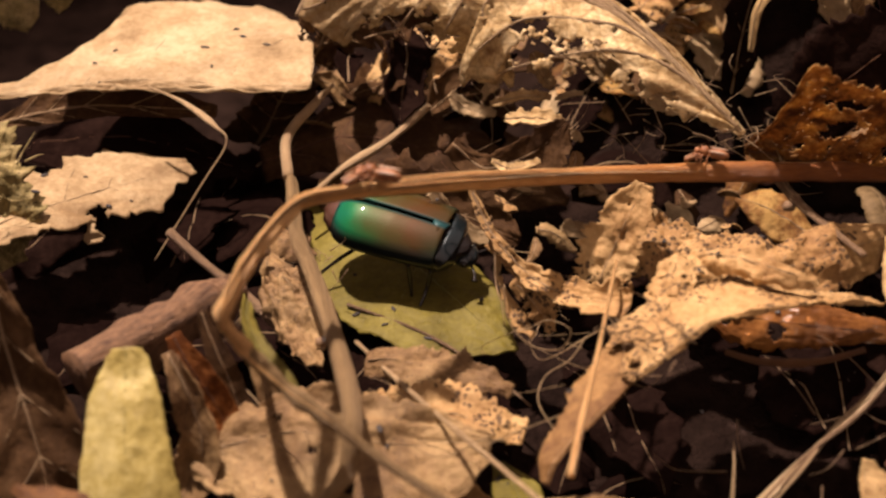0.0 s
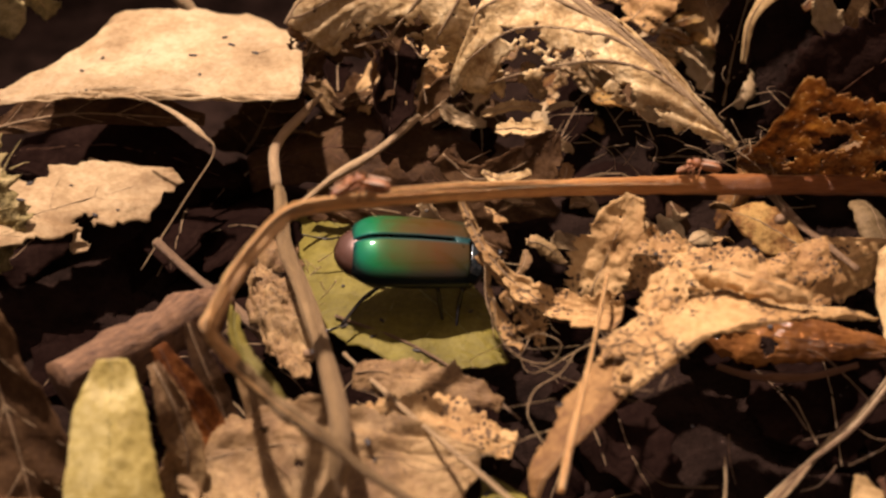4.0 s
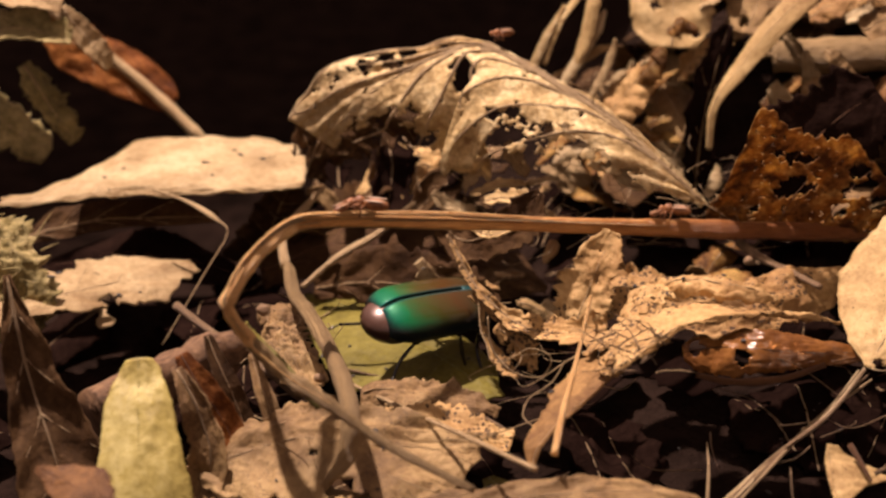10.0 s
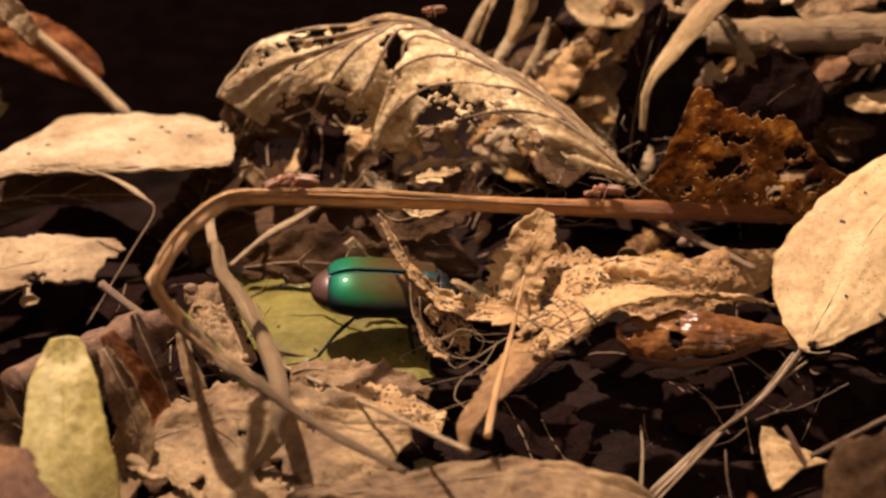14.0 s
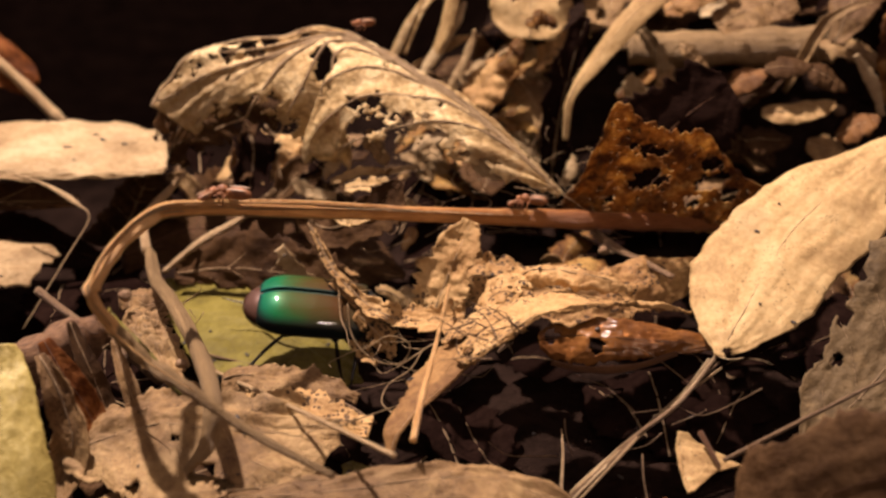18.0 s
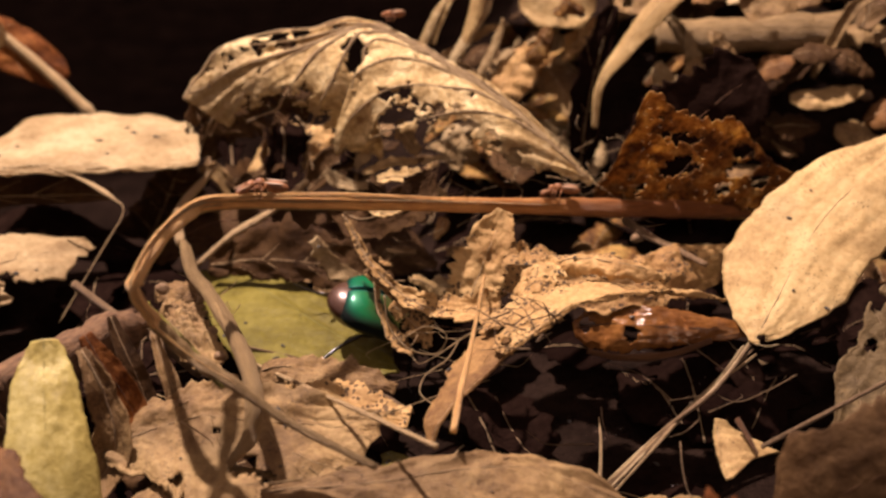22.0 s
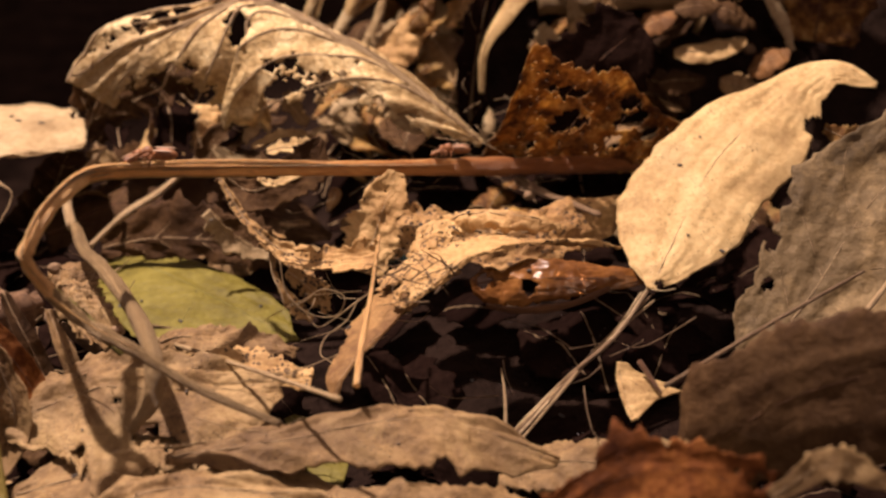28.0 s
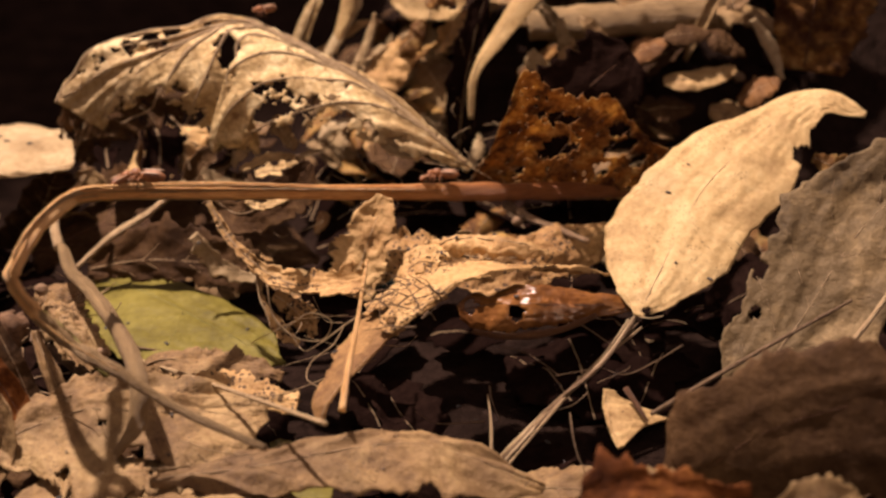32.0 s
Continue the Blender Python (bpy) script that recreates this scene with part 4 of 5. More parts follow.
def shell_material():
    """Wing cases: emerald at the rear, olive and copper forward, paler green along the seam, flank shade painted near
    black below.
    """
    m, t, b = nodes_of("iridescent_shell")
    tc, sep = t.nodes.new("ShaderNodeTexCoord"), t.nodes.new("ShaderNodeSeparateXYZ")
    t.links.new(tc.outputs["Object"], sep.inputs[0])
    co, _ = coords(t)
    along = math_node(t, "ADD", math_node(t, "MULTIPLY", sep.outputs[0], 1 / 0.021), 0.62)
    wob = math_node(t, "MULTIPLY", math_node(t, "SUBTRACT", noise_tex(t, co, 160, 3), 0.5), 0.35)
    run = math_node(t, "ADD", along, wob)
    c1 = ramp(t, run, [(0.08, (0.0015, 0.033, 0.034)), (0.16, (0.002, 0.115, 0.055)), (0.28, (0.004, 0.115, 0.036)), (0.42, (0.016, 0.078, 0.018)), (0.56, (0.036, 0.046, 0.011)), (0.74, (0.050, 0.026, 0.007)), (0.95, (0.020, 0.026, 0.010))])
    high = ramp(t, math_node(t, "MULTIPLY", sep.outputs[2], 100), [(0.66, (0, 0, 0)), (0.78, (1, 1, 1))])
    fore = ramp(t, run, [(0.26, (0, 0, 0)), (0.42, (1, 1, 1))])
    col = mix_col(t, math_node(t, "MULTIPLY", math_node(t, "MULTIPLY", high, fore), 0.4), c1, (0.080, 0.028, 0.006))
    seam = ramp(t, math_node(t, "MULTIPLY", math_node(t, "ABSOLUTE", sep.outputs[1]), 1000), [(0.35, (1, 1, 1)), (0.95, (0, 0, 0))])
    col = mix_col(t, math_node(t, "MULTIPLY", seam, 0.8), col, (0.004, 0.055, 0.062))
    # flank shade painted in: near black towards the lower edge
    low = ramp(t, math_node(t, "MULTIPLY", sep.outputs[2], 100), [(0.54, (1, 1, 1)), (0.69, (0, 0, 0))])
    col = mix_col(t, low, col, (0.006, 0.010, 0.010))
    t.links.new(col, b.inputs["Base Color"])
    b.inputs["Metallic"].default_value, b.inputs["Roughness"].default_value = 0.1, 0.4
    b.inputs["Specular IOR Level"].default_value = 0.08
    b.inputs["Coat Weight"].default_value, b.inputs["Coat Roughness"].default_value = 0.5, 0.03
    bump(t, noise_tex(t, co, 2600, 2), 0.08, 0.0002, b)
    return m


ELYTRA = shell_material()
COPPER = gloss_material("coppery_brown_shell", [(0.3, (0.05, 0.020, 0.012)), (0.6, (0.105, 0.044, 0.027))], 0.25, 0.35)
# teal cut to near black, the crumple's shade put into the colour
TEAL = gloss_material("shaded_teal_shell", [(0.3, (0.003, 0.006, 0.008)), (0.6, (0.006, 0.018, 0.022))], 0.3, 0.35)
BLACK, _, bb = nodes_of("black_chitin")
bb.inputs["Base Color"].default_value = (0.012, 0.009, 0.008, 1)
bb.inputs["Roughness"].default_value = 0.22


def dome(bm, x0, x1, width, height, belly, y0=-1.0, y1=1.0, n=28, m=20, front=0.6, back=0.55, zoff=0.0, cover=1.0):
    """A shell over a stretch of the body: cross sections follow a rounded outline."""
    rows = []
    for i in range(n + 1):
        u = i / n
        x = x0 + (x1 - x0) * u
        e = (1 - (1 - min(u * 3.2, 1.0)) ** 2.3) ** 0.5
        k = (back + (1 - back) * e) * (front + (1 - front) * min((1 - u) * 2.2, 1.0) ** 0.6)
        w, h = width * k, height * (0.30 + 0.70 * k * k)
        row = []
        for j in range(m + 1):
            v = y0 + (y1 - y0) * j / m
            a = v * math.pi / 2 * cover
            row.append(bm.verts.new(Vector((x, w * math.sin(a), zoff + h * max(math.cos(a), -0.2) ** 0.8 if math.cos(a) > 0 else zoff)) * MM))
        rows.append(row)
    for a, b in zip(rows, rows[1:]):
        for j in range(m):
            bm.faces.new((a[j], b[j], b[j + 1], a[j + 1]))


def ellipsoid(bm, c, r, n=12, m=18):
    bmesh.ops.create_uvsphere(bm, u_segments=m, v_segments=n, radius=1.0, matrix=Matrix.Translation(Vector(c) * MM) @ Matrix.Diagonal((r[0] * MM, r[1] * MM, r[2] * MM, 1)))


def beetle():
    b = empty("beetle", (0, 0, 0))
    tagged(b, "iridescent green and copper beetle crawling over a leaf", "beetle")
    bm = bmesh.new()
    ellipsoid(bm, (0, 0, 3.8), (11.5, 5.6, 2.6))
    part("abdomen", bm, BLACK, b)
    for s in (1, -1):
        bm = bmesh.new()
        y = (0.035, 1.0) if s > 0 else (-1.0, -0.035)
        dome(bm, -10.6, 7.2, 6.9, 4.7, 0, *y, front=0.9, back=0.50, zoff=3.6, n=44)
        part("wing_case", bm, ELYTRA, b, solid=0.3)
    nod = Matrix.Translation((0.007, 0, 0.006)) @ Matrix.Rotation(radians(38), 4, "Y") @ Matrix.Translation((-0.007, 0, -0.006))
    bm = bmesh.new()
    dome(bm, 7.1, 11.0, 5.8, 3.7, 0, front=0.6, back=0.94, zoff=3.6)
    bm.transform(nod)
    part("pronotum", bm, TEAL, b, solid=0.3)
    bm = bmesh.new()
    ellipsoid(bm, (10.4, 0, 1.6), (2.0, 2.5, 1.6))
    part("head", bm, TEAL, b)
    for s in (1, -1):
        bm = bmesh.new()
        ellipsoid(bm, (10.8, 2.2 * s, 1.9), (0.6, 0.5, 0.6))
        part("eye", bm, BLACK, b)
        bm = bmesh.new()
        tube(bm, [(11.8, 1.5 * s, 1.2), (12.8, 2.8 * s, 1.0), (13.2, 4.0 * s, 0.6)], [(0, 0.25), (0.8, 0.25), (1, 0.6)], n=16, sides=6)
        part("antenna", bm, BLACK, b)
    bm = bmesh.new()
    bmesh.ops.create_cone(bm, segments=3, radius1=2.1 * MM, radius2=1.6 * MM, depth=0.5 * MM, cap_ends=True,
                          matrix=Matrix.Translation(Vector((6.2, 0, 7.72)) * MM) @ Matrix.Rotation(radians(8), 4, "Y") @ Matrix.Rotation(math.pi, 4, "Z"))
    part("scutellum", bm, ELYTRA, b)
    bm = bmesh.new()
    ellipsoid(bm, (-7.9, 0, 3.6), (5.2, 5.2, 3.5))
    part("pygidium", bm, COPPER, b)
    for s in (1, -1):
        for x, dx, out, foot in ((7.0, -1.0, 5.6, 9.5), (2.0, 2.0, 5.6, 7.5), (-2.0, -9.5, 5.4, 9.5)):
            leg = part("leg", leg_mesh([(x, 3.4 * s, 2.6), (x + dx * 0.4, out * s, 2.2)], 0.75, 0.55), BLACK, b)
            part("tibia", leg_mesh([(x + dx * 0.4, out * s, 2.2), (x + dx * 0.7, (out + 0.8) * s, -1.2), (x + dx, foot * s, -3.6)], 0.36, 0.28), BLACK, leg)
            part("tarsus", leg_mesh([(x + dx, foot * s, -3.6), (x + dx * 1.2, (foot + 0.4) * s, -4.6), (x + dx * 1.6, (foot + 1.4) * s, -4.9)], 0.2, 0.13), BLACK, leg)
    return b


def leg_mesh(pts, r0, r1):
    bm = bmesh.new()
    tube(bm, pts, [(0, r0 * 0.7), (0.4, r0), (1, r1)], n=14, sides=8, knobs=0.2)
    return bm


BEETLE = beetle()


# ---- background on the bank ----
def bank_leaf(name, spine, width, material, label, bend=0.4, rough=0.3, tilt=(0, -0.5, 0.85), seed=0.0, veins=3):
    leaf(name, spine, [(0, width * 0.5, width * 0.4), (0.25, width * 0.85, width), (0.65, width, width * 0.8), (0.92, width * 0.75, width * 0.5), (1, width * 0.3, width * 0.35)], tilt, material, label,
         curl=bend, wave=0.10 * width + 0.5, crinkle=0.15, rag=rough * 0.9, veins=veins, rib=0.22, nu=44, nv=22, seed=seed)


leaf("dry_leaf", [(33.2, 116, 12), (33.1, 124, 24), (33, 133, 36)], [(0, 4, 5), (0.15, 8, 7.5), (0.5, 9, 8), (1, 8, 8)], (0.05, -0.65, 0.75), TAN,
     "broad pale tan dead leaf lying up the bank", curl=-0.2, wave=0.9, rag=0.12, veins=3, rib=0.15, nu=50, nv=30, seed=75.0, holes=[(0.3, 0.4, 0.9), (0.12, -0.6, 1.2)])
leaf("dry_leaf", [(47.8, 118, 14.6), (51.3, 125, 24.4), (55.3, 133, 35.3)], [(0, 3, 3), (0.2, 6.5, 5), (0.6, 8, 5), (1, 7, 5)], (-0.1, -0.62, 0.78), BUFF,
     "pale tan dead leaf with a dark gap beside it", curl=-0.2, wave=0.9, rag=0.15, veins=3, rib=0.15, nu=50, nv=30, seed=75.6, holes=[(0.1, 0.3, 1.2), (0.2, -0.7, 1.0)])
leaf("curled_strip", [(41.3, 101, -3.5), (42.1, 102, 5.1), (46.7, 103, 12.5), (52.8, 105, 20.2), (60.1, 107, 27.9), (67.4, 110, 37.4)],
     [(0, 0.5, 0.5), (0.2, 0.9, 1.0), (0.4, 2.0, 2.0), (0.6, 2.8, 2.6), (0.8, 3.0, 2.8), (1, 3, 3)],
     (-0.35, -0.7, 0.6), TAN, "long pale dried ribbon of leaf standing up", curl=-0.5, wave=0.5, rag=0.08, rib=0.15, nu=80, seed=52.0)
leaf("pink_leaf", [(20.9, 107, 0), (24.6, 109, 4.5), (28.4, 111, 9.5)], [(0, 3, 4), (0.5, 4.5, 5), (1, 2, 3)], (-0.1, -0.6, 0.75), SPECK,
     "pinkish tan dead leaf leaning on the bank", curl=-0.4, wave=0.8, rag=0.2, veins=3, rib=0.15, nu=44, nv=24, seed=76.0)
for k, (spine, w) in enumerate((([(4.5, 112, 5), (7.7, 114, 13.2), (12.1, 116, 20.5)], 1.5), ([(10.4, 111, 3), (15.2, 113, 11.5), (20.1, 115, 19.8)], 2.0), ([(13.6, 112, 7), (16.8, 114, 18.3), (18.2, 116, 27)], 2.3),
                               ([(8, 113, 9), (11, 115, 17), (16.5, 117, 25)], 1.2), ([(17.5, 110, 3), (20, 111, 9), (22.5, 112, 15)], 1.4))):
    leaf("curled_strip", spine, [(0, w * 0.6, w * 0.6), (0.4, w, w), (0.8, w, w * 0.8), (1, w * 0.3, w * 0.3)], (-0.45, -0.5, 0.72), (CURL, PALE, TAN)[k % 3],
         "pale curled strip of dead leaf on the bank", curl=-1.0, wave=0.5, rag=0.15, rib=0.12, nu=44, nv=18, seed=70.0 + k * 0.7, group="curled strips on the bank")
for k, (x, y, z, a, w, m, what) in enumerate((
    (59.9, 104, 6.5, 1.3, 2.2, BUFF, "torn buff"), (67, 103, 0.5, 0.2, 3.0, BROWN, "curled brown"), (76, 105, 9, 0.4, 3.2, OCHRE, "dull ochre"), (84, 105, 12, 0.1, 2.6, BROWN, "flat brown"),
    (72, 104, 5, 0.9, 1.6, RUST, "small rusty"), (91.5, 105, 10, -0.5, 2.8, BROWN, "bent brown"), (98, 103, 1, 0.5, 3.4, OCHRE, "dull ochre"), (66, 104, 13, -0.8, 1.8, BUFF, "pale torn"),
    (81, 104, -3, 0.1, 3.4, BROWN, "flat brown"), (93, 103, -4, -0.2, 3.6, BUFF, "shaded buff"),
)):
    c, s = 4.6 * math.cos(a), 4.6 * math.sin(a)
    leaf("dry_leaf", [(x - c, y, z - s), (x, y - 1, z + 0.6), (x + c, y, z + s)], [(0, w * 0.4, w * 0.3), (0.3, w, w), (0.7, w * 0.9, w * 0.8), (1, w * 0.2, w * 0.2)], (-0.1, -0.55, 0.8), m,
         what + " dead leaf in the litter below a branch", curl=-0.5, wave=0.8, rag=0.25, rib=0.15, nu=36, nv=18, seed=140.0 + k * 1.3, group="dead leaves below the branch")
fibrous("branch", "thick pale brown branch lying across the bank", "branch", [(53, 112, 12), (71.9, 113, 12.6), (90, 114, 14)], [(0, 3.0), (0.5, 3.6), (1, 3.4)],
        DULL, strands=3, spread=0.7, n=50, sides=20, knobs=0.25, groove=0.05, seed=84.0)
leaf("dry_leaf", [(70, 114, 17), (78.3, 117, 20.4), (86, 119, 20.5)], [(0, 3, 3), (0.4, 5, 5), (0.8, 4, 4), (1, 2, 2)], (0, -0.5, 0.85), BUFF,
     "pale tan dead leaf lying over a branch", curl=-0.4, wave=0.9, rag=0.15, veins=3, rib=0.15, nu=44, nv=24, seed=85.5)
leaf("dry_leaf", [(93, 111, 15), (98, 118, 25.9), (103, 126, 36)], [(0, 1, 2), (0.3, 4.5, 5), (0.7, 7, 7), (1, 7, 7)], (-0.1, -0.55, 0.8), BUFF,
     "large buff dead leaf at the edge of the bank", curl=-0.3, wave=0.9, rag=0.15, veins=3, rib=0.2, nu=44, nv=26, seed=85.8)
leaf("curled_strip", [(59, 106, 15.5), (60.4, 106, 8.5), (61.3, 106, 1.5)], [(0, 0.6, 0.6), (0.4, 1.8, 1.8), (1, 0.6, 0.8)], (-0.2, -0.7, 0.65), PALE,
     "pale torn strip of dead leaf hanging from a branch", curl=-0.5, wave=0.8, rag=0.4, rib=0.12, nu=40, nv=16, seed=82.4)
leaf("dry_leaf", [(53.2, 105, 9), (56.8, 105, 3.6), (62, 105, 1.6)], [(0, 1, 1), (0.5, 2.6, 2.6), (1, 1, 1)], (-0.2, -0.6, 0.75), PALE,
     "pale crescent scrap of dead leaf beside a branch", curl=-0.4, wave=0.7, rag=0.25, rib=0.12, nu=40, nv=18, seed=83.4)
leaf("curled_strip", [(97, 108, 14), (100.7, 108, 8.3), (103.2, 108, 1.5)], [(0, 0.6, 0.6), (0.4, 1.4, 1.4), (1, 0.6, 0.6)], (-0.3, -0.6, 0.7), PALE,
     "curved pale strip of dead leaf on the bank", curl=-0.6, wave=0.6, rag=0.25, rib=0.12, nu=40, nv=16, seed=87.4)
bank_leaf("curled_strip", [(9, 115, 5), (15, 114, 9), (21.5, 115, 12.5)], 1.2, TAN, "tan curled strip of dead leaf", 0.9, seed=74.0, veins=0)
bank_leaf("rust_leaf", [(27, 110, 7), (29.8, 109, 11), (32, 110, 14)], 3.0, RUST, "crumpled amber scrap of dead leaf", -1.2, 0.5, seed=77.0, veins=0)
bank_leaf("rust_leaf", [(32.5, 111, 17), (35, 110, 19), (38.5, 111, 17.5)], 2.6, RUST, "crumpled amber scrap of dead leaf", -1.2, 0.5, seed=78.0, veins=0)
bank_leaf("dry_leaf", [(30, 125, 13.5), (38, 124.5, 20), (48, 125, 23.5)], 5.0, PALE, "pale tan dead leaf high on the bank", 0.3, seed=79.0)
bank_leaf("dry_leaf", [(43, 124, 11), (48.2, 123.5, 20), (52, 124, 27)], 3.6, PALE, "pale tan dead leaf high on the bank", -0.4, seed=80.0)
# added dark sheet in place of the long shadow behind the ribbon
bank_leaf("brown_leaf", [(38.5, 107, -16), (40.2, 106, 1.4), (44.5, 107, 20)], 3.6, SHADE_DARK, "dark sheet standing for the shadow gap behind a grass blade", 0.5, seed=81.0)
bank_leaf("curled_strip", [(55, 108, 17.5), (58.8, 107, 12), (60.5, 108, 5)], 1.9, GREY, "grey curled strip of dead leaf", 0.9, 0.5, seed=82.0, veins=0)
bank_leaf("curled_strip", [(52.5, 106, 7.5), (56, 105, 2.2), (63.6, 106, 2.5)], 2.2, PALE, "pale crescent scrap of dead leaf", 0.8, 0.4, seed=83.0, veins=0)
bank_leaf("dry_leaf", [(67, 122, 17), (75.3, 121.5, 20.5), (86, 122, 19)], 4.6, PALE, "pale tan dead leaf above a branch", 0.5, seed=85.0)
bank_leaf("dry_leaf", [(79.4, 103, 3.2), (86.5, 102.5, 3.8), (93.5, 103, 5.6)], 2.8, TAN, "small pale almond-shaped dead leaf on the far litter", -0.5, 0.08, seed=86.0, veins=0)
bank_leaf("curled_strip", [(84.2, 110, 5), (87.5, 109, 13), (92, 110, 20), (100, 111, 24)], 1.5, BUFF, "long curled buff strip of dead leaf", 1.1, seed=87.0, veins=0)
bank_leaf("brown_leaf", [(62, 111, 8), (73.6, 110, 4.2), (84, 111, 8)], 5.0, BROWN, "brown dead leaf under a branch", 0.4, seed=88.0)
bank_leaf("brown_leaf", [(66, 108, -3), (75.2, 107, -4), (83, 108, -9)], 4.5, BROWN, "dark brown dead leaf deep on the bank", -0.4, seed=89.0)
# darker red-brown chosen so that the shade sits in the leaf's colour
bank_leaf("brown_leaf", [(-95, 117, 14), (-82, 116, 6), (-68, 115, -2)], 6.0, REDDISH, "brown dead leaf beside a slanting straw, darkened for shade", -0.3, 0.12, seed=110.0, tilt=(0.1, -0.75, 0.65))
bank_leaf("mossy_leaf", [(-104, 95, 14), (-94, 94, 20), (-82, 95, 18)], 5.2, MOSS, "tattered olive mossy scrap of dead leaf", 0.9, 0.7, seed=111.0, veins=0)
bank_leaf("mossy_leaf", [(-92, 94, 13), (-87, 93, 5), (-83, 94, -3)], 3.4, MOSS, "hanging olive mossy scrap of dead leaf", 0.8, 0.6, seed=112.0, veins=0)
bank_leaf("dry_leaf", [(-104, 97, 29), (-95, 96, 27), (-84, 97, 24)], 4.6, PALE, "cream dead leaf in the upper litter", 0.4, 0.3, seed=113.0, veins=0)
bank_leaf("dry_leaf", [(-85, 99, 23), (-80, 98.5, 17), (-76, 99, 11)], 2.6, PALE, "narrow cream scrap of dead leaf", 0.4, 0.3, seed=114.0, veins=0)
bank_leaf("mossy_leaf", [(-105, 92, 9), (-97, 91, 3), (-88, 92, -5)], 6.5, MOSS, "shaggy olive moss on a dead leaf", -0.8, 0.7, seed=115.0, veins=0)
for k, (spine, width, m, what) in enumerate((
    ([(12, 128, 20), (18, 127, 26), (26, 128, 33)], 3.5, PALE, "pale curled"), ([(24, 132, 22), (33, 131, 29), (42, 132, 31)], 4.5, TAN, "broad tan"),
    ([(40, 131, 28), (47, 130, 34), (55, 131, 36)], 4.0, PALE, "pale curled"), ([(56, 128, 24), (66, 127, 29), (77, 128, 28)], 4.5, BUFF, "buff bent"),
    ([(78, 126, 22), (87, 125, 27), (97, 126, 25)], 4.0, PALE, "pale flat"), ([(86, 118, 10), (94, 117, 13), (104, 118, 9)], 4.0, BUFF, "buff bent"),
    ([(34, 121, 4), (39, 120, 9), (45, 121, 12)], 3.2, SPECK, "speckled bent"), ([(60, 118, 18), (67, 117, 23), (74, 118, 22)], 3.4, SPECK, "speckled bent"),
)):
    bank_leaf("dry_leaf", spine, width, m, what + " dead leaf high on the bank", (0.6, -0.5)[k % 2], 0.3, seed=130.0 + k * 2.1)
# shreds between the curled leaf and the stem
for k, (spine, width, m, what) in enumerate((
    ([(-10, 82, -6.6), (-6, 81.5, -9.3), (-1.6, 82, -9.6)], 1.5, PALE, "pale torn"), ([(-3.8, 80, -5), (-2.2, 79.5, -3), (-0.6, 80, -1.4)], 1.5, PALE, "pale torn"),
    ([(-1.6, 76, -4.6), (4.1, 75.5, -1.8), (8.6, 76, -2.1)], 1.1, TAN, "thin tan"), ([(9.4, 76, -2.3), (11.5, 75.7, -1), (14, 76, -0.7)], 0.6, PALE, "thin pale"),
    ([(23.5, 74, 3.6), (29, 73.5, 0.4), (35, 74, 1.6)], 2.6, PALE, "pale torn"), ([(15.5, 73, 11.2), (19, 72.5, 9), (24, 73, 7.6)], 1.2, PALE, "lacy pale"),
    ([(2, 68, -2.5), (7, 67.5, -1.2), (12, 68, -2.4)], 1.6, TAN, "lacy pale"), ([(1.5, 54, -2), (5, 53.6, -3), (9.5, 54, -1.4)], 0.9, TAN, "crescent pale"),
    ([(12, 70, -4.4), (13.2, 69.6, -5.2), (14.6, 70, -6.5)], 0.9, PALE, "small pale"), ([(5, 76.5, 6.2), (6.6, 76, 3), (8.6, 76.5, -0.4)], 1.6, BUFF, "buff hanging"),
)):
    bank_leaf("leaf_shred", spine, width, m, what + " shred of dead leaf under the curled leaf", 0.6, 0.7, seed=90.0 + k * 1.7, veins=0)
leaf("rust_leaf", [(108, 112, 2), (110, 112, 18), (113, 112, 34)], [(0, 6, 8), (0.5, 8, 12), (1, 4, 6)], (-0.1, -0.9, 0.3), RUST,
     "red-brown dead leaf standing at the back", wave=1.0, rag=0.15, veins=4, vein_mat=DVEIN, rib=0.3, seed=53.0)
tagged(stalk("straw", [(-98, 119, 20), (-75, 115, 3), (-64, 112, -6), (-56, 110, -14)], [(0, 1.0), (1, 1.3)], STRAW, n=40, knobs=0.25, groove=0.1, seed=11.0),
       "pale dry straw slanting behind a broad leaf", "straw")
leaf("brown_leaf", [(-30, 66, -20), (-18, 63, -17), (-4, 60, -17), (6, 58, -20)], [(0, 3, 2), (0.4, 7, 4), (0.8, 5, 4), (1, 1, 1)], (0, -0.85, 0.5), BROWN,
     "brown dead leaf with a serrated upper edge", wave=1.0, rag=0.4, veins=4, rib=0.25, seed=62.0)
leaf("brown_leaf", [(-48, 94, -28), (-44, 92, -20), (-41, 90, -13), (-39, 89, -9)], [(0, 7, 7), (0.5, 5, 7), (1, 2, 3)], (0.4, -0.85, 0.2), BROWN,
     "dark brown dead leaf behind a broad pale leaf", wave=1.2, rag=0.2, veins=4, rib=0.3, seed=63.0)

# ---- litter: scraps and whole leaves that fill the floor ----
LOOK = {"pale": PALE, "buff": BUFF, "brown": BROWN, "dark": SHADE_DARK, "speckled": SPECK, "grey": GREY, "rust": RUST}


